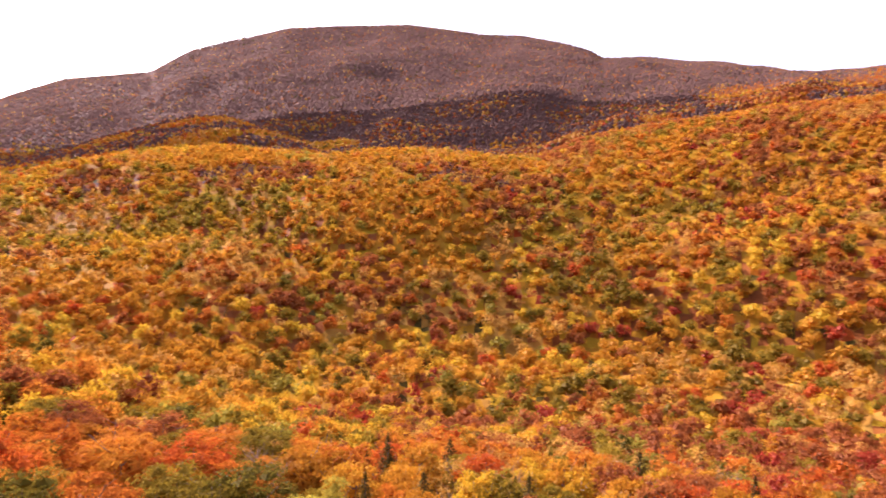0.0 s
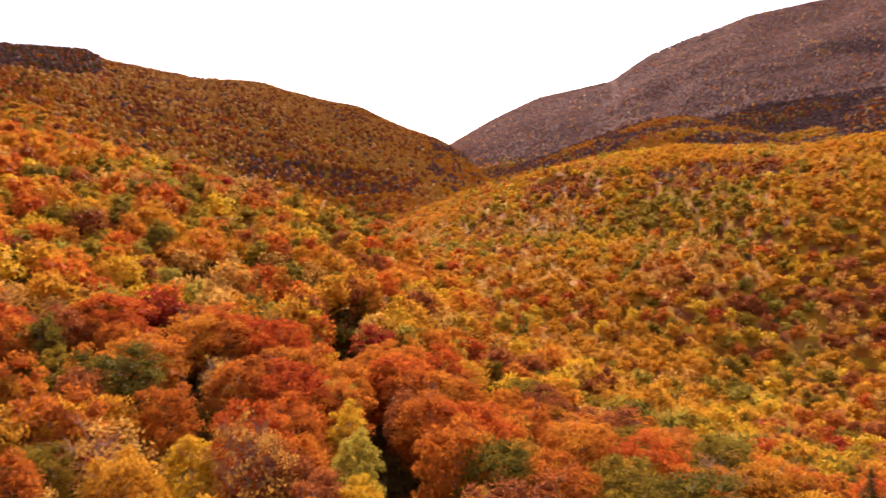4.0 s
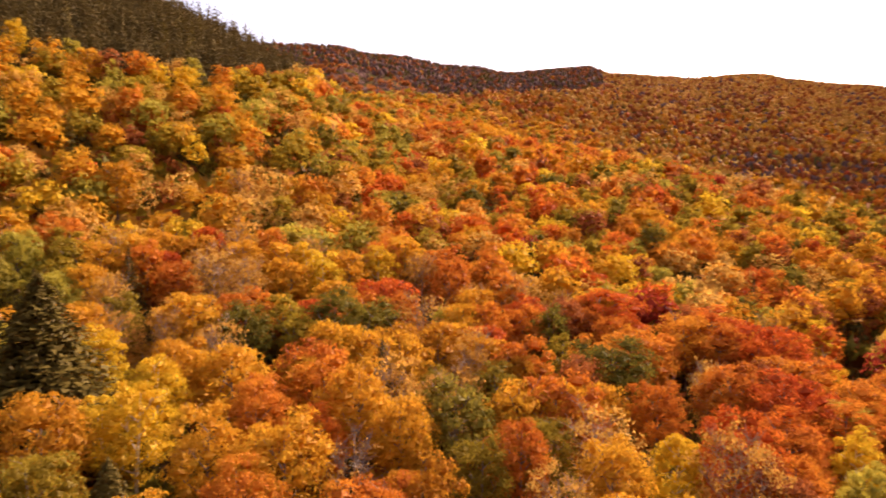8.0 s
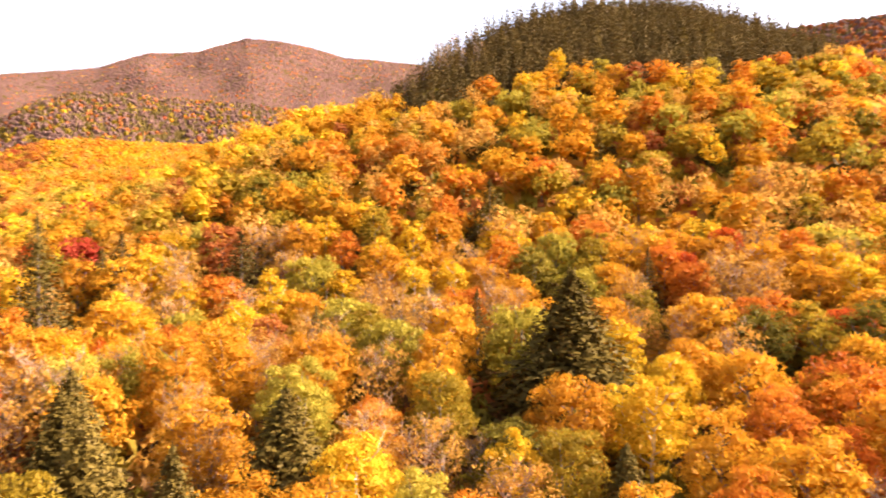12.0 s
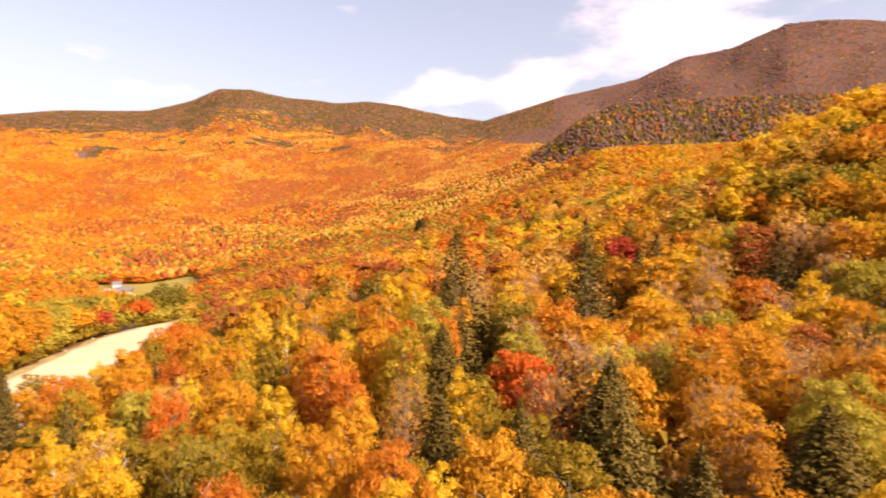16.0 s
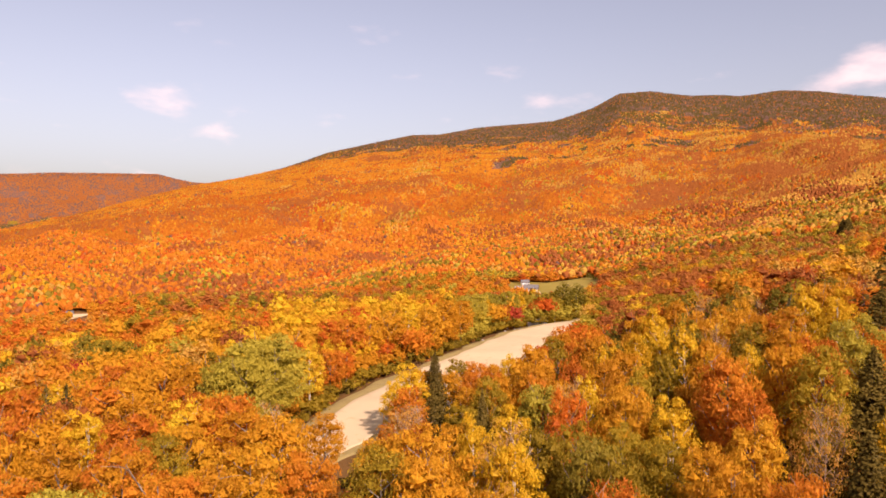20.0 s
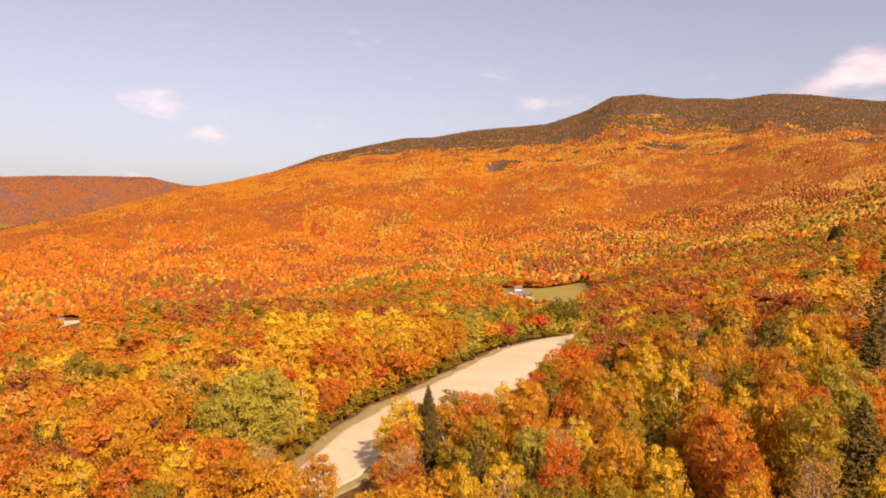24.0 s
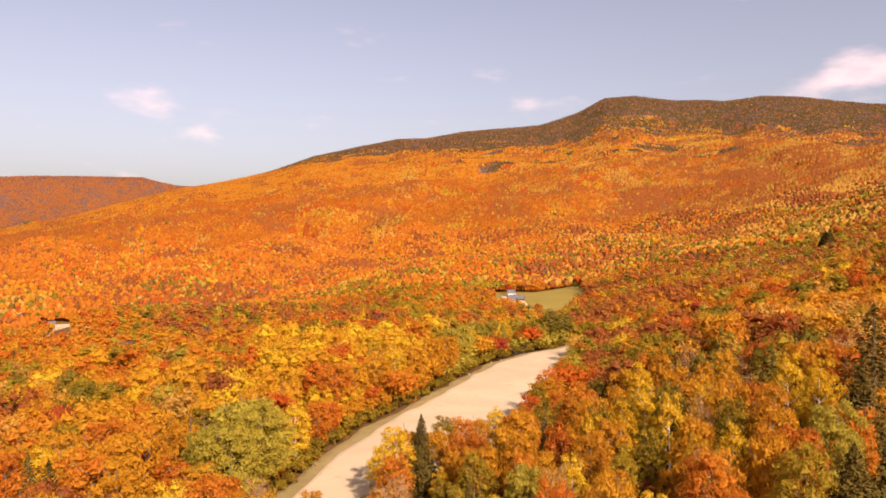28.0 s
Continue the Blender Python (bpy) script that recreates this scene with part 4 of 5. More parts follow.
# ---- specimen trees of the near slopes: direction, distance, height, breadth, kind ----
SPECIMENS = []
SPECIMENS += [
    (-29.9, 114, 12.8, 1.0, "green"), (-27.4, 125, 12.8, 1.0, "crimson"), (-25.9, 98, 14.1, 1.0, "crimson"), (-20.4, 110, 12.8, 1.0, "gold"),
    (-15.8, 101, 11.5, 1.0, "red"), (-8.7, 87, 9.0, 1.1, "spruce"), (-0.8, 76, 11.5, 1.0, "peach"), (3.8, 77, 11.5, 1.0, "orange"),
    (4.3, 97, 11.5, 1.1, "spruce"), (6.2, 101, 11.5, 1.1, "spruce"), (7.5, 88, 11.5, 1.0, "crimson"), (8.2, 108, 11.5, 1.1, "spruce"),
    (9.6, 78, 11.5, 1.0, "olive"), (11.1, 175, 10.2, 1.1, "spruce"), (11.2, 125, 9.0, 1.1, "spruce"), (14.5, 114, 11.5, 1.1, "spruce"),
    (15.8, 125, 9.6, 1.1, "spruce"), (16.0, 83, 13.4, 1.0, "orange"), (20.2, 84, 11.5, 1.0, "gold"), (21.6, 64, 12.8, 1.0, "olive"),
]
SPECIMENS += [
    (23.8, 107, 11.5, 1.0, "orange"), (25.4, 186, 10.2, 1.1, "spruce"), (27.0, 72, 13.5, 1.35, "orange"), (29.0, 112, 12.8, 1.0, "orange"),
    (30.0, 139, 12.8, 1.0, "orange"), (30.4, 95, 12.8, 1.0, "green"), (30.9, 115, 12.8, 1.0, "orange"), (31.2, 88, 14, 1.2, "orange"),
    (31.5, 72, 14, 1.2, "green"), (33.0, 80, 11.5, 1.0, "yellow"), (33.2, 64, 11, 0.8, "yellow"), (33.6, 84, 15, 1.35, "red"),
    (33.7, 155, 11.5, 1.0, "red"), (35.0, 74, 15, 1.15, "orange"), (35.9, 231, 15, 1.1, "spruce"), (36.4, 244, 14, 1.1, "spruce"),
    (36.6, 138, 14.1, 1.0, "orange"), (37.0, 236, 15, 1.1, "spruce"), (37.2, 87, 15, 1.1, "orange"), (37.3, 238, 10.9, 1.1, "spruce"),
]
SPECIMENS += [
    (38.9, 102, 14, 1.1, "orange"), (40.8, 116, 14, 1.0, "orange"), (42.1, 169, 13.4, 1.0, "olive"), (42.7, 60, 12, 0.9, "yellow"),
    (43.3, 72, 12, 0.9, "lime"), (44.0, 83, 12, 0.9, "yellow"), (44.8, 96, 12, 1, "lime"), (44.9, 163, 12.8, 1.0, "olive"),
    (45.3, 110, 12, 0.9, "yellow"), (46.2, 61, 12, 1.1, "rust"), (46.6, 138, 12.8, 1.0, "yellow"), (46.8, 144, 12.8, 1.0, "yellow"),
    (48.7, 66, 12.5, 1.3, "rust"), (49.8, 136, 11.5, 1.0, "peach"), (50.6, 114, 12.8, 1.0, "red"), (50.8, 154, 12.8, 1.1, "spruce"),
    (51.5, 64, 16.0, 1.0, "peach"), (51.8, 69, 15.4, 1.0, "red"), (53.9, 101, 12.8, 1.0, "peach"), (55.3, 135, 10.2, 1.0, "red"),
]
SPECIMENS += [
    (56.1, 72, 11.5, 1.0, "yellow"), (57.8, 108, 12.8, 1.0, "orange"), (57.8, 86, 12.8, 1.0, "orange"), (58.2, 180, 14.1, 1.0, "green"),
    (61.0, 111, 12.8, 1.0, "orange"), (61.0, 64, 12.8, 1.0, "gold"), (61.9, 126, 12.8, 1.0, "gold"), (62.4, 309, 9.0, 1.0, "crimson"),
    (65.2, 102, 11.5, 1.0, "olive"), (66.5, 156, 10.9, 1.0, "red"), (68.4, 65, 12.8, 1.0, "orange"), (71.6, 62, 12.8, 1.0, "olive"),
    (71.6, 228, 11.5, 1.0, "red"), (72.5, 87, 12.8, 1.0, "peach"), (74.3, 118, 14.1, 1.0, "orange"), (75.3, 81, 11.5, 1.0, "olive"),
    (78.3, 131, 10.2, 1.0, "green"), (78.4, 67, 12.8, 1.0, "gold"), (80.9, 137, 12.8, 1.0, "olive"), (81.8, 70, 14.7, 1.0, "gold"),
]
SPECIMENS += [
    (82.3, 59, 12.8, 1.0, "bare"), (83.5, 96, 14.7, 1.0, "green"), (84.8, 66, 11.5, 1.0, "red"), (88.7, 124, 12.8, 1.0, "orange"),
    (89.4, 73, 11.5, 1.0, "orange"), (89.6, 69, 12.2, 1.0, "orange"), (90.4, 108, 14.1, 1.0, "peach"), (90.6, 92, 12.8, 1.0, "green"),
    (91.0, 152, 12.8, 1.0, "peach"), (91.1, 55, 12.8, 1.0, "orange"), (93.7, 63, 12.8, 1.0, "gold"), (95.7, 80, 12.8, 1.0, "gold"),
    (96.3, 117, 11.5, 1.0, "red"), (96.5, 92, 12.8, 1.0, "peach"), (97.2, 75, 12.8, 1.0, "yellow"), (97.5, 173, 11.5, 1.0, "red"),
    (97.9, 115, 12.8, 1.0, "orange"), (99.7, 146, 14.1, 1.0, "gold"), (100.2, 105, 12.8, 1.0, "peach"), (101.0, 71, 10.2, 1.0, "yellow"),
]
SPECIMENS += [
    (101.6, 195, 12.8, 1.0, "gold"), (102.9, 117, 12.8, 1.0, "olive"), (104.9, 79, 19, 1.9, "spruce"), (105.2, 59, 12.8, 1.0, "olive"),
    (106.2, 206, 12.8, 1.0, "yellow"), (107.3, 147, 11.5, 1.0, "red"), (108.9, 185, 12.8, 1.0, "yellow"), (110.4, 118, 12.8, 1.0, "orange"),
    (111.5, 133, 15, 1.6, "spruce"), (112.6, 62, 9.6, 1.0, "bare"), (113.5, 98, 12.8, 1.0, "orange"), (115.3, 68, 12.8, 1.0, "olive"),
    (115.3, 130, 12.8, 1.0, "orange"), (115.8, 80, 11.5, 1.0, "gold"), (116.0, 116, 12.8, 1.0, "gold"), (116.7, 101, 11.5, 1.0, "bare"),
    (118.4, 155, 12.8, 1.0, "orange"), (120.8, 125, 13.4, 1.0, "olive"), (121.1, 66, 10.9, 1.0, "orange"), (121.4, 102, 12.8, 1.0, "peach"),
]
SPECIMENS += [
    (121.9, 58, 11.5, 1.0, "gold"), (123.5, 122, 11.5, 1.0, "orange"), (124.1, 134, 11.5, 1.0, "olive"), (124.5, 139, 12.8, 1.0, "olive"),
    (125.4, 101, 12.8, 1.0, "gold"), (125.6, 77, 14.1, 1.0, "gold"), (127.8, 117, 12.8, 1.0, "peach"), (128.0, 58, 15, 1.7, "spruce"),
    (128.7, 181, 12.8, 1.0, "green"), (129.2, 112, 12.8, 1.0, "yellow"), (130.4, 83, 12.8, 1.0, "peach"), (131.4, 118, 15, 1.7, "spruce"),
    (132.6, 81, 14.1, 1.0, "gold"), (135.4, 109, 12.8, 1.0, "yellow"), (135.5, 68, 12.8, 1.0, "peach"), (136.4, 76, 14.7, 1.0, "gold"),
    (138.7, 98, 12.8, 1.0, "yellow"), (141.9, 148, 12.8, 1.0, "olive"), (142.6, 56, 14, 1.5, "spruce"), (143.4, 67, 14, 1.4, "spruce"),
]
SPECIMENS += [
    (144.0, 60, 14.5, 1.5, "spruce"), (141.8, 96, 9.6, 1.0, "red"), (145.4, 106, 20, 1.5, "spruce"), (145.4, 137, 17.9, 1.35, "spruce"),
    (150.2, 61, 11.5, 1.0, "olive"), (150.7, 79, 12.8, 1.0, "lime"), (151.1, 107, 12.8, 1.0, "yellow"), (153.0, 52, 12.8, 1.0, "gold"),
    (155.9, 106, 20, 1.5, "spruce"), (155.9, 311, 14.7, 1.35, "spruce"), (156.6, 93, 15, 1.3, "spruce"), (156.6, 100, 12.2, 1.0, "gold"),
    (157.0, 72, 14, 1.2, "spruce"), (157.1, 56, 12.8, 1.1, "spruce"), (157.3, 88, 12.8, 1.0, "orange"), (158.2, 82, 14, 1.1, "lime"),
    (158.35, 707, 20, 0.95, "spruce"), (158.5, 700, 25, 0.95, "spruce"), (158.6, 706, 28, 0.95, "spruce"), (158.7, 696, 27, 0.95, "spruce"),
]
SPECIMENS += [
    (158.8, 706, 27, 0.95, "spruce"), (158.9, 698, 28, 0.95, "spruce"), (159.0, 709, 27, 0.95, "spruce"), (159.1, 702, 26, 0.95, "spruce"),
    (159.2, 98, 14, 1.0, "yellow"), (159.3, 704, 20, 0.95, "spruce"), (160.1, 64, 11.5, 1.0, "peach"), (160.2, 70, 14, 1.0, "olive"),
    (161.2, 104, 13.5, 1.0, "yellow"), (161.6, 151, 12.8, 1.0, "red"), (162.4, 88, 14, 1.0, "gold"), (162.4, 52, 11.5, 1.0, "orange"),
    (164.5, 61, 11.6, 1.0, "gold"), (164.6, 92, 10.0, 1.0, "lime"), (165.0, 88, 12.8, 1.0, "olive"), (165.3, 96, 13.5, 1.0, "gold"),
    (165.7, 148, 12.2, 1.0, "green"), (166.5, 70, 14.7, 1.0, "orange"), (167.0, 121, 12.8, 1.0, "green"), (167.8, 55, 11.5, 1.0, "gold"),
]
SPECIMENS += [
    (170.5, 65, 12.0, 1.0, "yellow"), (171.6, 156, 13.4, 1.0, "olive"), (172.0, 132, 12.8, 1.0, "olive"), (173.6, 74, 11.5, 1.0, "gold"),
    (175.0, 108, 12.0, 1.0, "gold"), (175.7, 86, 12.8, 1.0, "gold"), (176.3, 196, 9.0, 1.0, "red"), (176.4, 775, 8, 1.6, "green"),
    (176.8, 54, 12.8, 1.0, "green"), (176.9, 838, 9, 1.6, "green"), (177.0, 97, 8.6, 0.9, "red"), (177.6, 175, 8.5, 1, "gold"),
    (177.9, 250, 12.5, 1.1, "green"), (177.6, 166, 8, 1, "red"), (177.9, 61, 11.5, 1.0, "olive"), (177.9, 158, 7.5, 1, "gold"),
    (178.2, 149, 7.5, 1, "yellow"), (178.9, 144, 9.5, 1.1, "orange"), (179, 244, 13.5, 1.1, "green"), (179.3, 138, 10, 1.1, "gold"),
]
SPECIMENS += [
    (179.4, 87, 10.2, 1.0, "gold"), (179.75, 132, 9.5, 1.1, "olive"), (180.3, 127, 9, 1.1, "red"), (180.2, 244, 8.5, 1, "lime"),
    (180.9, 121, 8.5, 1.1, "gold"), (179.8, 606, 13, 1.2, "red"), (181.5, 116, 8, 1.1, "red"), (181.3, 238, 8, 1, "yellow"),
    (182.3, 114, 8, 1.1, "gold"), (183.3, 118, 8.5, 1.1, "yellow"), (184.6, 114, 8, 1.1, "gold"), (186.1, 111, 8.5, 1.1, "orange"), (182.25, 768, 12, 1.2, "red"), (182.4, 230, 9.5, 1, "yellow"), (182.9, 806, 13, 1.3, "green"),
    (182.9, 240, 10, 1.1, "lime"), (183.1, 67, 12.2, 1.0, "yellow"), (183.4, 222, 10.5, 1, "lime"), (183.9, 232, 10, 1.1, "lime"),
    (184.4, 214, 10.5, 1.2, "lime"), (184.6, 240, 10, 1.0, "green"), (185.0, 224, 10, 1.1, "lime"), (185.4, 206, 9.5, 1.1, "lime"),
]
SPECIMENS += [
    (185.4, 107, 6.3, 1.0, "gold"), (186.0, 214, 9, 1.1, "olive"), (186.4, 196, 9.5, 1.1, "lime"), (187.2, 182, 12, 1, "gold"),
    (187.7, 93, 6.3, 1.0, "yellow"), (188.5, 172, 13, 1.05, "gold"), (190, 165, 12.5, 1.0, "gold"), (189.35, 99, 11.8, 0.9, "spruce"),
    (191.6, 158, 13, 1.0, "yellow"), (193.2, 152, 13, 1.0, "gold"), (194.7, 74, 7.1, 1.0, "olive"), (194.8, 146, 12.5, 1.0, "gold"),
    (196.2, 140, 13, 1.0, "orange"), (196.6, 128, 7.5, 1, "red"), (197.4, 134, 7, 1.0, "red"), (198.2, 80, 8.5, 1.0, "gold"),
    (198.5, 180, 11.5, 1.0, "red"), (199.5, 112, 11.5, 1.0, "yellow"), (199.7, 63, 11.5, 1.0, "orange"), (201.6, 79, 9.5, 1.1, "gold"),
]
SPECIMENS += [
    (202.3, 97, 14.5, 1.25, "lime"), (204.7, 95, 13.5, 1.25, "lime"), (203.4, 103, 15, 1.3, "lime"), (206.0, 100, 12.5, 1.1, "lime"), (204.5, 74, 12.2, 1.0, "gold"), (208.7, 75, 12.8, 1.0, "gold"), (210.7, 73, 12.2, 1.0, "olive"),
    (212.5, 90, 12.8, 1.0, "gold"), (215.7, 82, 12.8, 1.0, "yellow"), (217.5, 74, 12.8, 1.0, "gold"), (218.9, 123, 12.8, 1.0, "gold"),
]

SPECIMENS += [
    (187.5, 109, 9.0, 1.0, "olive"), (188.3, 105, 8.4, 1.05, "gold"), (190.4, 101, 9.8, 1.1, "gold"), (191.5, 98, 10.2, 1.1, "yellow"), (192.7, 96, 8.6, 1.0, "yellow"),
]

# upright poplars behind the end of the gravel
for k in range(15):
    az = 179.6 + 0.56 * k
    SPECIMENS.append((az, 252 - 8.3 * (az - 180) + 4 * math.sin(5 * k), 12.2 + 1.6 * math.sin(3.1 * k), 0.74, "lime" if k % 5 else "yellow"))

spots = []
rt = np.random.default_rng(21)
for az, d, h, wide, kind in SPECIMENS:
    x, y = place_of(az, d)
    if 157 < az < 186 and d < 135 and kind != "spruce":
        wide *= 0.8
    plant(kind, x, y, h, wide, d < 100 or d > 600, rt)
    spots.append((x, y, 0.4 + (0.27 if kind == "spruce" and wide > 1.15 else 0.12 if 155 < az < 187 else 0.18) * h))

NEAR = 128
x, y = scatter(38, NEAR, 6.2, -38, 228, rt)
thick = (np.degrees(np.arctan2(-x, y)) % 360 > 155) & (np.degrees(np.arctan2(-x, y)) % 360 < 187)
x2, y2 = scatter(38, NEAR, 5.3, 155, 187, rt)
x, y = np.concatenate([x[~thick], x2]), np.concatenate([y[~thick], y2])
kinds = pick_kinds(x, y, rt)
s = np.array(spots)
ok = (np.hypot(x[:, None] - s[:, 0], y[:, None] - s[:, 1]) > s[:, 2] + 1.3).all(1)
x, y, kinds = x[ok], y[ok], kinds[ok]
for a, b, k in zip(x, y, kinds):
    toward = math.degrees(math.atan2(-a, b))
    big = 10 < toward < 62
    if big and rt.random() < 0.42:
        continue
    kind = KINDS[k]
    close = math.hypot(a, b) < 70
    h = TREE * (0.86 + 0.20 * rt.random()) * {"crimson": 0.75, "bare": 0.9, "spruce": 1.05, "olive": 0.95}.get(kind, 1.0)
    edge_of_lot = float(lot_gap(a, b))
    if 193.2 < toward % 360 < 200.5 and 55 < math.hypot(a, b) < 99:
        h *= 0.55
    h *= float(np.clip(edge_of_lot / 20, 0.68, 1)) if -240 < b < -40 and a < 26 else float(np.clip(edge_of_lot / 12, 0.7, 1))
    plant(kind, float(a), float(b), h * (1.08 if big else 1.0), (1.35 if big else 0.70 if 155 < toward % 360 < 187 else 1.08) * (0.88 + 0.34 * rt.random()), close or big, rt)

# trees under and behind the take-off point
x, y = scatter(5, 38, 9.5, -62, 298, rt)
for a, b, k in zip(x, y, pick_kinds(x, y, rt)):
    plant(KINDS[k], float(a), float(b), TREE * (0.7 + 0.3 * rt.random()), 1.1, False, rt)

# ---- undergrowth: saplings and brush between the trunks ----
for d0, d1, gap, low, tall_, per, size in ((3, 38, 3.6, 1.2, 3.6, 150, 0.20), (38, 112, 3.9, 1.8, 6.2, 64, 0.44), (112, 215, 4.4, 2.6, 7.4, 34, 0.70)):
    x, y = scatter(d0, d1, gap, -62 if d0 < 30 else -38, 298 if d0 < 30 else 228, rt)
    hem = np.clip((lot_gap(x, y) - 1) / 14, 0.25, 1)
    z = ground(x, y)
    # Dark kinds weigh most: they put the gaps' shade into the brush colour.
    kinds = rt.choice(6, len(x), p=(0.20, 0.22, 0.20, 0.20, 0.12, 0.06))
    for k, kind in enumerate(("olive", "rust", "spruce", "green", "gold", "peach")):
        m = kinds == k
        h = rt.uniform(low, tall_, m.sum()) * hem[m]
        v, f = leafy_crowns(x[m], y[m], z[m] - 0.4, h, h * 0.32 + rt.uniform(0.5, 1.1, m.sum()), per, size * 1.9, rt, 6, 0.5, 0.6, 0.8)
        tagged(mesh_of("undergrowth", v, f, LEAF[kind]), "%s brush and saplings between the trunks" % {"olive": "olive", "spruce": "dark evergreen", "rust": "rust-brown", "green": "dull green", "gold": "golden", "peach": "thin peach-brown"}[kind], "undergrowth", kind="stuff")

# dark brush added to put the shade of the lane and gaps into colour
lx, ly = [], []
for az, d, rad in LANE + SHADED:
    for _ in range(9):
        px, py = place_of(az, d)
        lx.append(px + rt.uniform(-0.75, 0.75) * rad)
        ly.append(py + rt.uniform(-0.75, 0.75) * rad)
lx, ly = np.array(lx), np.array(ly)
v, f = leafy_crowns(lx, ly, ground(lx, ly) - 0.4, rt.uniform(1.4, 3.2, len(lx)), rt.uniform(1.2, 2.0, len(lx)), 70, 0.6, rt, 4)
tagged(mesh_of("undergrowth", v, f, LEAF["spruce"]), "added dark brush standing in for shade between trees", "undergrowth", kind="stuff")

# low brush along the far edge of the gravel
by = np.arange(-84.0, -246.0, -1.1)
bx = lot_edges(by)[1] + rt.uniform(1.6, 3.2, len(by))
v, f = leafy_crowns(bx, by, ground(bx, by) - 0.3, rt.uniform(1.5, 4.0, len(by)), rt.uniform(0.9, 1.7, len(by)), 60, 0.62, rt, 4)
tagged(mesh_of("undergrowth", v, f, LEAF["olive"]), "olive brush along the edge of the gravel road", "undergrowth", kind="stuff")
bx2 = lot_edges(by)[1] + rt.uniform(3.0, 5.5, len(by))
for m, kind, label in ((by > -176, "gold", "golden saplings along the edge of the gravel road"), (by <= -176, "lime", "pale green saplings at the end of the gravel road")):
    n = int(m.sum())
    v, f = leafy_crowns(bx2[m], by[m], ground(bx2[m], by[m]) - 0.3, rt.uniform(3.0, 6.5, n), rt.uniform(1.3, 2.2, n), 70, 0.66, rt, 5)
    tagged(mesh_of("undergrowth", v, f, LEAF[kind]), label, "undergrowth", kind="stuff")

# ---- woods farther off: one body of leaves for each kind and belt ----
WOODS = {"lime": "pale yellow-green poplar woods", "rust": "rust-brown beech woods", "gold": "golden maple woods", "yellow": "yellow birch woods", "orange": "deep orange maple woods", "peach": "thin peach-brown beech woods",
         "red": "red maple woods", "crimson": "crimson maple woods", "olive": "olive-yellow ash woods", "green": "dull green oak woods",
         "spruce": "dark spruce woods", "fir": "near-black spruce woods", "bare": "bare mauve-brown hardwoods with haze painted in"}


def cones(x, y, z, h, rad, r, sides=5):
    """Far spruces as ragged cones."""
    n = len(x)
    w = np.arange(sides) / sides * 2 * np.pi + r.random((n, 1)) * 6
    q = rad[:, None] * (0.7 + 0.6 * r.random((n, sides)))
    base = np.stack([x[:, None] + np.cos(w) * q, y[:, None] + np.sin(w) * q, (z + 0.10 * h)[:, None] + h[:, None] * 0.08 * r.random((n, sides))], -1)
    v = np.concatenate([base, np.stack([x, y, z + h], -1)[:, None]], 1).reshape(-1, 3)
    t = np.stack([np.arange(sides), (np.arange(sides) + 1) % sides, np.full(sides, sides)], -1)
    return v, (t[None] + (np.arange(n) * (sides + 1))[:, None, None]).reshape(-1, 3)


def needle_crowns(x, y, z, h, rad, per, size, r):
    """Spruces as narrow cones of drooping needle sprays in loose tiers."""
    n = len(x)
    s = 1 - np.sqrt(r.random((n, per)))
    s = np.where(r.random((n, per)) < 0.7, np.round(s * 9) / 9 + r.normal(size=(n, per)) * 0.02, s)
    w = r.random((n, per)) * 2 * np.pi
    q = rad[:, None] * (1.02 - s) * (0.55 + 0.6 * r.random((n, per)))
    c = np.stack([x[:, None] + np.cos(w) * q, y[:, None] + np.sin(w) * q, z[:, None] + h[:, None] * (0.1 + 0.9 * s) - q * 0.35], -1)
    nn = norm(np.stack([np.cos(w) * 0.6, np.sin(w) * 0.6, np.full((n, per), 0.7)], -1) + r.normal(size=(n, per, 3)) * 0.3)
    return sprays(c.reshape(-1, 3), nn.reshape(-1, 3), (size * (1.15 - 0.75 * s)).ravel(), r=r)


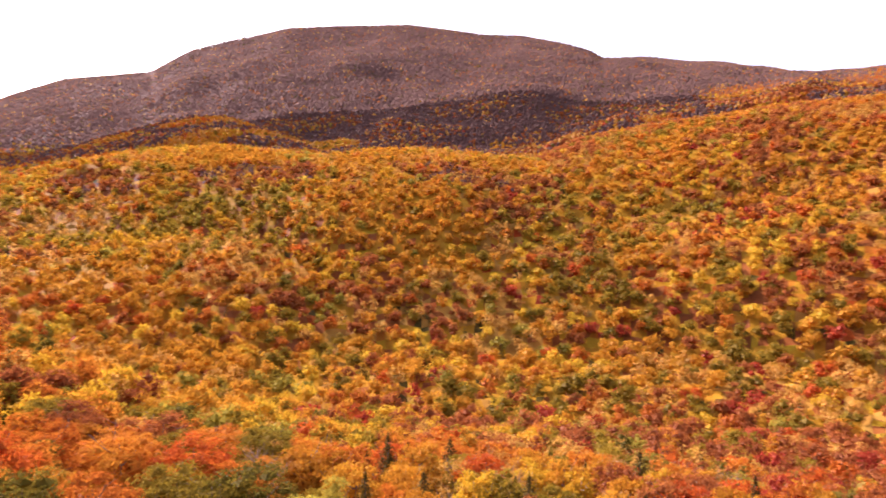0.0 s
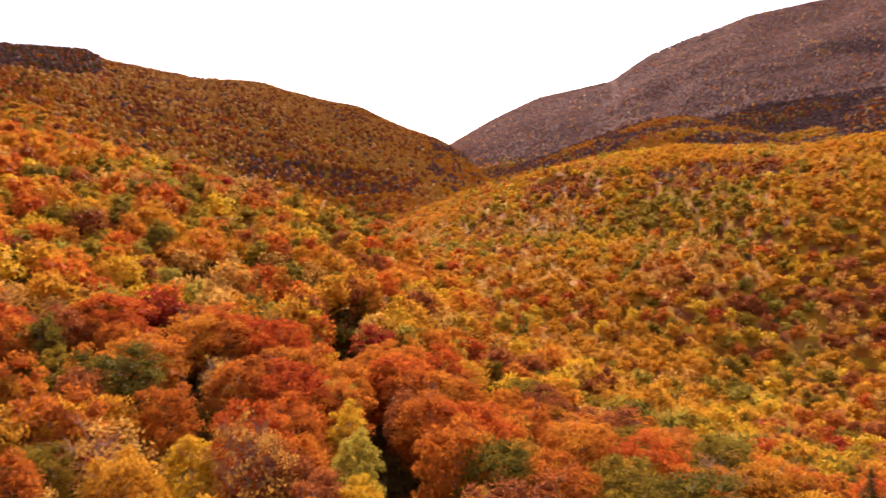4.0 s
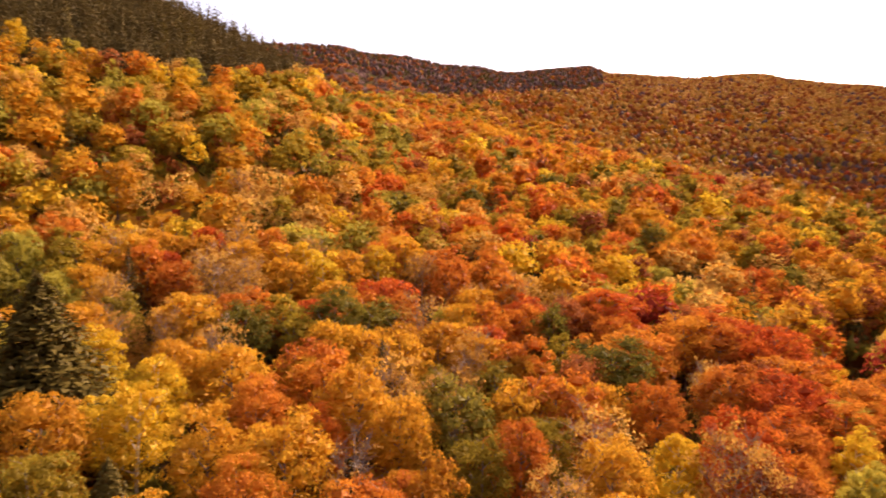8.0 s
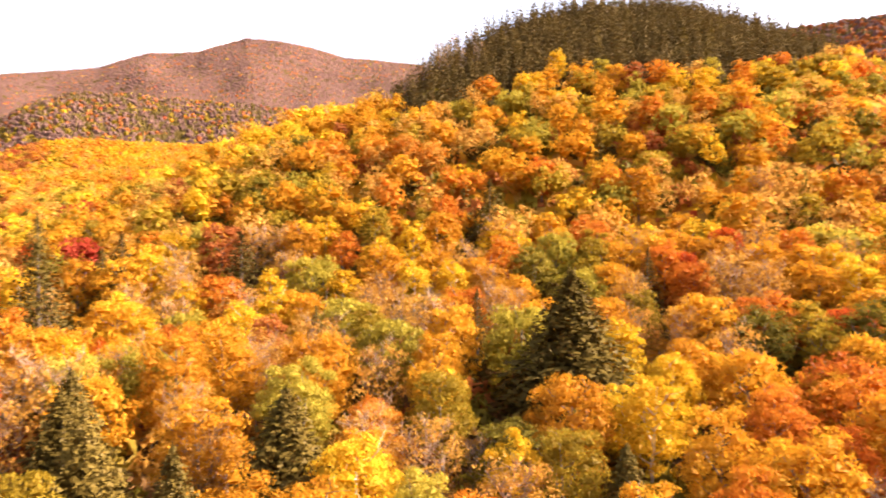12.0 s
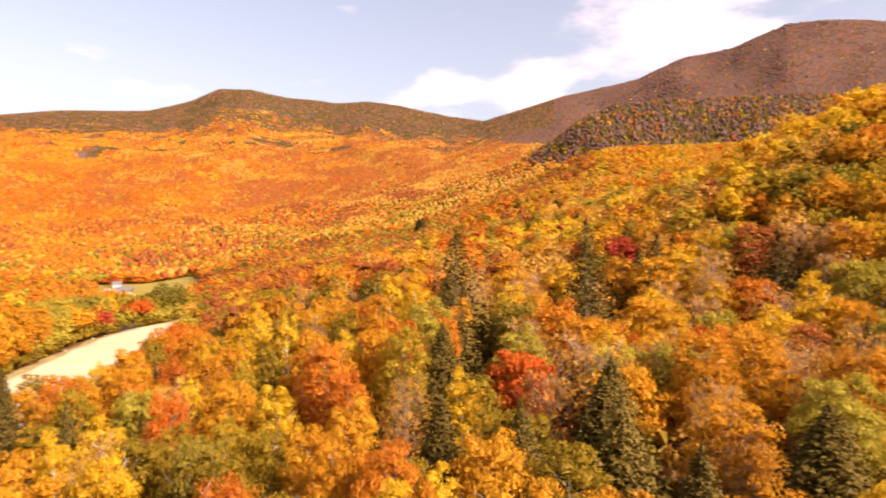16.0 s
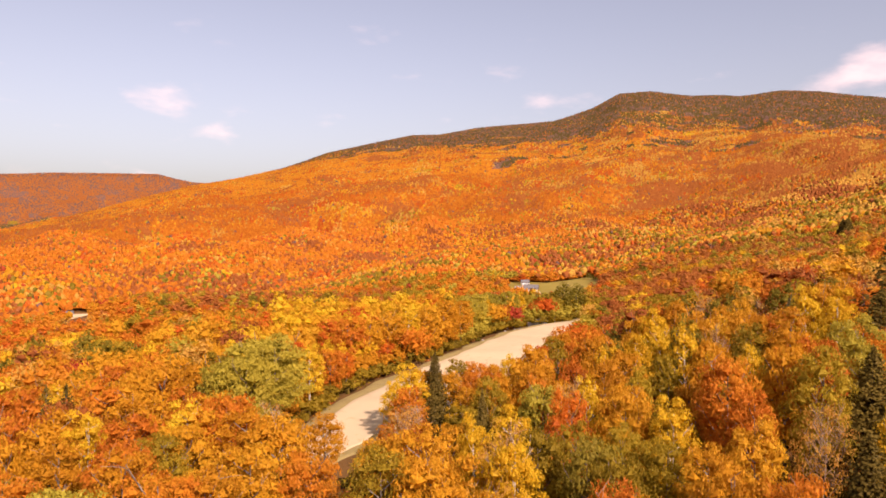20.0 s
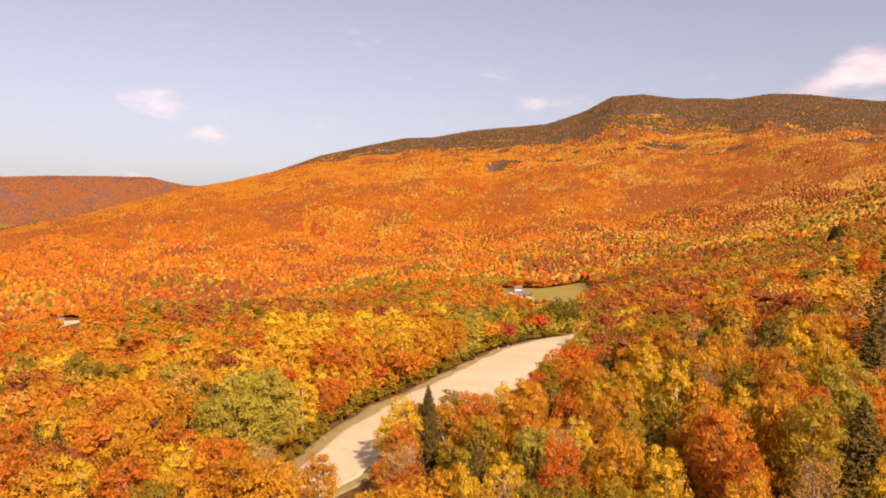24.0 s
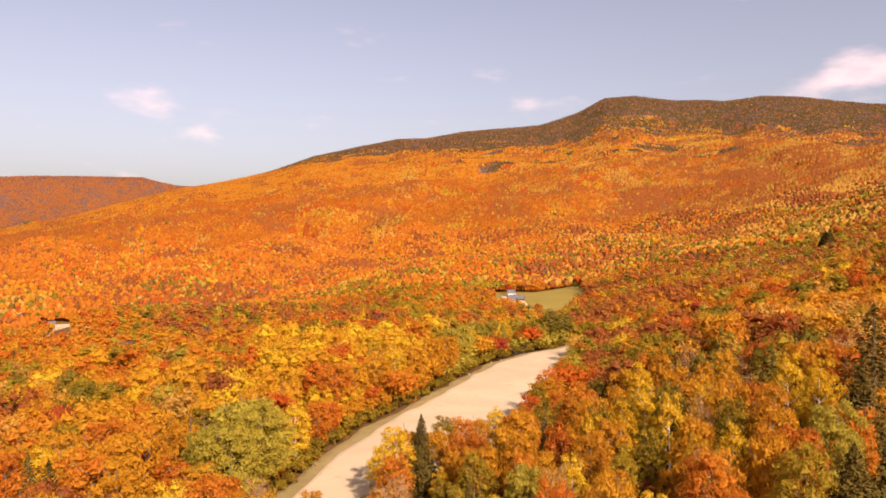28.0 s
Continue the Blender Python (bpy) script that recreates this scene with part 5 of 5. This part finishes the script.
# reach, spacing, sprays on a crown and their size, lobes
BELTS = ((NEAR, 215, 6.7, 430, 0.30, 11), (215, 430, 8.6, 190, 0.44, 5), (430, 820, 8.3, 56, 0.76, 4), (820, 1650, 6.6, 0, 0, 0), (1650, 2350, 7.6, 0, 0, 0), (2350, 3850, 9.6, 0, 0, 0),
         (3850, 4900, 8.0, 0, 0, 0))
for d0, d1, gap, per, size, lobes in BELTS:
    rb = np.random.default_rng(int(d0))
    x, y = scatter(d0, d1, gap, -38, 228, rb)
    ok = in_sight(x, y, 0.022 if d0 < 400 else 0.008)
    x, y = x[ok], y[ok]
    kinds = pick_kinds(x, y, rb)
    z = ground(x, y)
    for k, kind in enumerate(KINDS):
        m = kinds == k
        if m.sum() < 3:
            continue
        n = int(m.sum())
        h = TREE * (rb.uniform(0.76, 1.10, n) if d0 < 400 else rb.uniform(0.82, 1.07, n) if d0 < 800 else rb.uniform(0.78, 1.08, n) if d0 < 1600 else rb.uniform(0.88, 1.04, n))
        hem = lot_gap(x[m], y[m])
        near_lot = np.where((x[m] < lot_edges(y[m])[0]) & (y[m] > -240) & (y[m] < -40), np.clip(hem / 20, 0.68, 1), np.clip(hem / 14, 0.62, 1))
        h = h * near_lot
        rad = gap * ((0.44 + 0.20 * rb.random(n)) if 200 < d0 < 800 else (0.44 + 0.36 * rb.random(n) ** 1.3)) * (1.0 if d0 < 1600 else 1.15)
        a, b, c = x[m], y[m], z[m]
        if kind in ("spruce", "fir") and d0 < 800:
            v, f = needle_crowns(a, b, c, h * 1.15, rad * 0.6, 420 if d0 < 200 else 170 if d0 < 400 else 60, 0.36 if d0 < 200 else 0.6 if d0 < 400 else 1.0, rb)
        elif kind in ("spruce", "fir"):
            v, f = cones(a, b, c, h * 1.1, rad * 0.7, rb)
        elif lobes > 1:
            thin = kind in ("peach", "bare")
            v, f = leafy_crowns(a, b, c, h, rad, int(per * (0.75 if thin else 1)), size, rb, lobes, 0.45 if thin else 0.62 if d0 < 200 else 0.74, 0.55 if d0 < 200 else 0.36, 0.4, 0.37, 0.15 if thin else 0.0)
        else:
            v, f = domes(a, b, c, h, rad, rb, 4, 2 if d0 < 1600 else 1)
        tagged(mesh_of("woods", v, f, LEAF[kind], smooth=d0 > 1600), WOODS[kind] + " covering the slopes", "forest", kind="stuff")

# the closed lower canopy of the far woods, from which the crowns rise
rc = np.random.default_rng(303)
fa = np.radians(np.arange(-38, 228.01, 0.62))
fr = 132 * (4900 / 132) ** (np.arange(225) / 224)
fa, fr = np.meshgrid(fa, fr)
fa = fa + rc.uniform(-0.2, 0.2, fa.shape) * radians(0.62)
fx, fy = -np.sin(fa) * fr, np.cos(fa) * fr
fz = ground(fx, fy) + np.interp(fr, (132, 310, 450, 650, 1500, 2200), (2.2, 4.0, 6.0, 6.6, 7.2, 8.0)) + rc.uniform(-1, 1, fx.shape) * np.interp(fr, (132, 450), (0.7, 1.5))
mx, my = ((g[:-1, :-1] + g[1:, 1:]) / 2 for g in (fx, fy))
mz, md = np.degrees(np.arctan2(-mx, my)), np.hypot(mx, my)
mz = np.where(mz < -62, mz + 360, mz)
leafy = lot_gap(mx, my) > 9
for a_ in (-0.3, 0, 0.3):
    for d_ in (-5, 0, 5):
        leafy &= ~in_meadow(mz + a_, md + d_)
for cx, cy, cr in CLEARINGS:
    leafy &= np.hypot(mx - cx, my - cy) > cr + 3
leafy &= in_sight(mx.ravel(), my.ravel(), 0.01).reshape(mx.shape)
ii, jj = np.nonzero(leafy)
kinds = pick_kinds(mx[leafy], my[leafy], rc)
kinds = np.where(np.isin(kinds, (6, 7, 11)) & (mz[leafy] < 60), np.where(rc.random(len(kinds)) < 0.6, 0, 10), kinds)
n = fx.shape[1]
quads = np.stack([ii * n + jj, (ii + 1) * n + jj, (ii + 1) * n + jj + 1, ii * n + jj + 1], -1)
verts = np.stack([fx, fy, fz], -1).reshape(-1, 3)
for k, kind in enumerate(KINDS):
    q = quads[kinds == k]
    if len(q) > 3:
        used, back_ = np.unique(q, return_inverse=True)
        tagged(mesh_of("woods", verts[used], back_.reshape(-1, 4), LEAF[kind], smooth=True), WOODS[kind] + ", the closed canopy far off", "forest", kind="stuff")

# the dense conifer cap of the knoll
rk = np.random.default_rng(77)
x, y = scatter(150, 420, 3.7, 85, 119.5, rk)
z = canopy(x, y)
steep = z / np.hypot(x, y) + 0.012 * (smooth_noise(x, y, 22) - 0.5)
az = np.degrees(np.arctan2(-x, y))
ok = (steep > np.interp(az, (86, 89, 110, 113, 121), (0.250, 0.250, 0.250, 0.214, 0.204))) & in_sight(x, y, 0.03)
x, y, z = x[ok], y[ok], z[ok] - TREE
v, f = needle_crowns(x, y, z, rk.uniform(8.5, 16.5, len(x)), rk.uniform(1.5, 2.7, len(x)), 130, 0.62, rk)
tagged(mesh_of("woods", v, f, LEAF["fir"]), "dense near-black spruce cap on a rounded knoll", "forest", kind="stuff")
# weathered snags among them
for k in range(16):
    az, d = 112.5 + 6 * rk.random(), 225 + 40 * rk.random()
    sx, sy = place_of(az, d)
    ob = plant("bare", sx, sy, 12 + 3 * rk.random(), 0.9, False, rk)
    ob["label"] = "grey weathered snag at the foot of the spruces"

# ---- buildings in the valley ----
def box(bm, lo, hi):
    m = Matrix.Translation([(a + b) / 2 for a, b in zip(lo, hi)]) @ Matrix.Diagonal([b - a for a, b in zip(lo, hi)] + [1])
    bmesh.ops.create_cube(bm, size=1, matrix=m)


def house(name, az, d, turn, length, depth, eaves, ridge, roof_mat, wall_mat, label, openings=3, chimney=True, porch=False):
    """A gabled house: walls, two roof slopes with overhang, windows with frames, door, chimney."""
    x, y = place_of(az, d)
    root = new(name)
    root.matrix_basis = pose(x, y, float(ground(x, y)), 0, 0, turn)
    a, b = length / 2, depth / 2
    bm = bmesh.new()
    ring = [(-a, -b, -1.5), (a, -b, -1.5), (a, b, -1.5), (-a, b, -1.5), (-a, -b, eaves), (a, -b, eaves), (a, b, eaves), (-a, b, eaves), (-a, 0, ridge), (a, 0, ridge)]
    v = [bm.verts.new(p) for p in ring]
    for f in ((0, 1, 5, 4), (2, 3, 7, 6), (0, 4, 8, 7, 3), (1, 2, 6, 9, 5), (0, 3, 2, 1), (4, 5, 9, 8), (6, 7, 8, 9)):
        bm.faces.new([v[k] for k in f])
    part("wall", bm, wall_mat, root)
    for s in (-1, 1):
        bm = bmesh.new()
        o, t = 0.45, 0.22
        drop = (ridge - eaves) * o / b
        p = [(-a - o, s * (b + o), eaves - drop + 0.05), (a + o, s * (b + o), eaves - drop + 0.05), (a + o, 0, ridge + 0.05), (-a - o, 0, ridge + 0.05)]
        lo = [bm.verts.new(q) for q in p]
        hi = [bm.verts.new((q[0], q[1], q[2] + t)) for q in p]
        bm.faces.new(lo)
        bm.faces.new(hi)
        for k in range(4):
            bm.faces.new((lo[k], lo[(k + 1) % 4], hi[(k + 1) % 4], hi[k]))
        part("roof", bm, roof_mat, root)
    floors = 2 if eaves > 4.4 else 1
    for s in (-1, 1):
        for k in range(openings):
            for fl in range(floors):
                cx, cz = -a + length * (k + 0.5) / openings, 1.5 + 2.7 * fl
                if s == 1 and fl == 0 and k == openings // 2:
                    bm = bmesh.new()
                    box(bm, (cx - 0.5, s * b - 0.05, 0.05), (cx + 0.5, s * b + 0.07, 2.1))
                    part("door", bm, BRICK, root, "dark wooden door")
                    continue
                bm = bmesh.new()
                box(bm, (cx - 0.6, s * b - 0.04, cz - 0.75), (cx + 0.6, s * b + 0.06, cz + 0.75))
                w = part("window", bm, WHITE, root, "white window frame")
                bm = bmesh.new()
                box(bm, (cx - 0.48, s * b - 0.03, cz - 0.63), (cx + 0.48, s * b + 0.075, cz + 0.63))
                part("pane", bm, GLASS, w, "dark glass pane")
    if chimney:
        bm = bmesh.new()
        box(bm, (a * 0.4 - 0.4, -0.4, ridge - 0.8), (a * 0.4 + 0.4, 0.4, ridge + 1.1))
        part("chimney", bm, BRICK, root)
    if porch:
        bm = bmesh.new()
        box(bm, (-a, b, 2.6), (a, b + 2.2, 2.75))
        part("porch_roof", bm, roof_mat, root)
        for px in np.linspace(-a + 0.2, a - 0.2, 4):
            bm = bmesh.new()
            box(bm, (px - 0.09, b + 1.95, -0.5), (px + 0.09, b + 2.13, 2.6))
            part("porch_post", bm, WHITE, root)
    return tagged(root, label, "house")


house("house", 182.0, 744, 12, 8, 6.5, 5.0, 7.6, ROOF, WHITE, "white two-storey clapboard house beside the meadow", 4, True, True)
house("house", 181.5, 724, -8, 15, 7, 2.7, 5.6, ROOF, BRICK, "long low dark timber house with a grey roof", 5)
house("shed", 182.6, 726, 25, 5, 4, 2.4, 3.8, PALE_ROOF, WHITE, "small white shed with a pale metal roof", 2, False)
house("garage", 181.95, 714, 5, 7, 5.5, 2.6, 4.6, ROOF, WHITE, "white garage with a grey roof by the yard", 2, False)
house("cottage", 180.95, 260, 70, 6.5, 5.5, 6.4, 9.4, PALE_ROOF, WHITE, "small white cottage half hidden by trees", 2, False)
house("house", 216.2, 954, 36, 25, 10, 3.4, 6.2, TAN, TAN, "low tan house with a faded roof among trees", 4)
house("barn", 216.9, 962, 30, 11, 8, 4.2, 7.4, ROOF, BRICK, "dark timber barn with a grey roof", 2, False)


def patch(name, az, d, radius, lift, mat, label, stretch_=1.0):
    """A flat uneven patch of ground round a place."""
    n = 28
    cx, cy = place_of(az, d)
    v = []
    for ring_ in (0.0, 0.5, 1.0):
        for k in range(n):
            w = 2 * math.pi * k / n
            q = radius * ring_ * (0.8 + 0.35 * math.sin(3 * w + az) * math.cos(2 * w))
            px, py = cx + math.cos(w) * q * stretch_, cy + math.sin(w) * q
            v.append((px, py, float(ground(px, py)) + lift - (0.6 if ring_ == 1 else 0)))
    f = [(r_ * n + k, r_ * n + (k + 1) % n, (r_ + 1) * n + (k + 1) % n, (r_ + 1) * n + k) for r_ in (0, 1) for k in range(n)]
    return tagged(mesh_of(name, v, f, mat, smooth=True), label, name, kind="structure")


patch("yard", 182.0, 730, 26, 0.35, GRAVEL, "pale gravel yard round the houses", 1.2)
patch("yard", 216.3, 944, 9, 0.35, GRAVEL, "pale gravel yard beside a low house", 1.3)

# brush along the far edge of the meadow
ba = np.linspace(176.3, 183.2, 110)
bd = np.interp(ba, [k[0] for k in MEADOW], [k[2] for k in MEADOW]) + rt.uniform(3, 11, len(ba))
bx, by = -np.sin(np.radians(ba)) * bd, np.cos(np.radians(ba)) * bd
v, f = leafy_crowns(bx, by, ground(bx, by) - 0.5, rt.uniform(4.5, 8.0, len(ba)), rt.uniform(2.2, 3.6, len(ba)), 40, 0.95, rt, 4)
tagged(mesh_of("undergrowth", v, f, LEAF["orange"]), "orange brush along the far edge of the meadow", "undergrowth", kind="stuff")

# a track across the meadow
tr = []
for k in range(30):
    s = k / 29
    az, d = 181.6 - 2.1 * s, 745 - 165 * s ** 1.3
    for off in (-2.0, 2.0):
        x, y = place_of(az + off / d * 57.3, d)
        tr.append((x, y, float(ground(x, y)) + 0.75))
q = [(2 * k, 2 * k + 1, 2 * k + 3, 2 * k + 2) for k in range(29)]
tagged(mesh_of("path", tr, q, GRAVEL, smooth=True), "pale dirt track across the meadow", "path", kind="structure")

# stones along the far edge of the gravel
rs = np.random.default_rng(5)


def boulder(x, y, size):
    bm = bmesh.new()
    bmesh.ops.create_icosphere(bm, subdivisions=2, radius=size)
    for v in bm.verts:
        v.co *= 0.8 + 0.4 * noise.noise(v.co * 1.4 / size + Vector((x, y, 0)))
        v.co.z *= 0.65
    me = bpy.data.meshes.new("boulder")
    bm.to_mesh(me)
    bm.free()
    me.materials.append(ROCK)
    ob = new("boulder", me)
    ob.location = (x, y, LOT_Z + size * 0.3)
    tagged(ob, "pale weathered boulder at the gravel's edge", "boulder", "boulders along the gravel")


for y in (-205, -209.5, -211, -217, -186):
    a, b = lot_edges(np.array(float(y)))
    boulder(float(b) + 0.6 + rs.random(), y, 0.25 + 0.25 * rs.random())
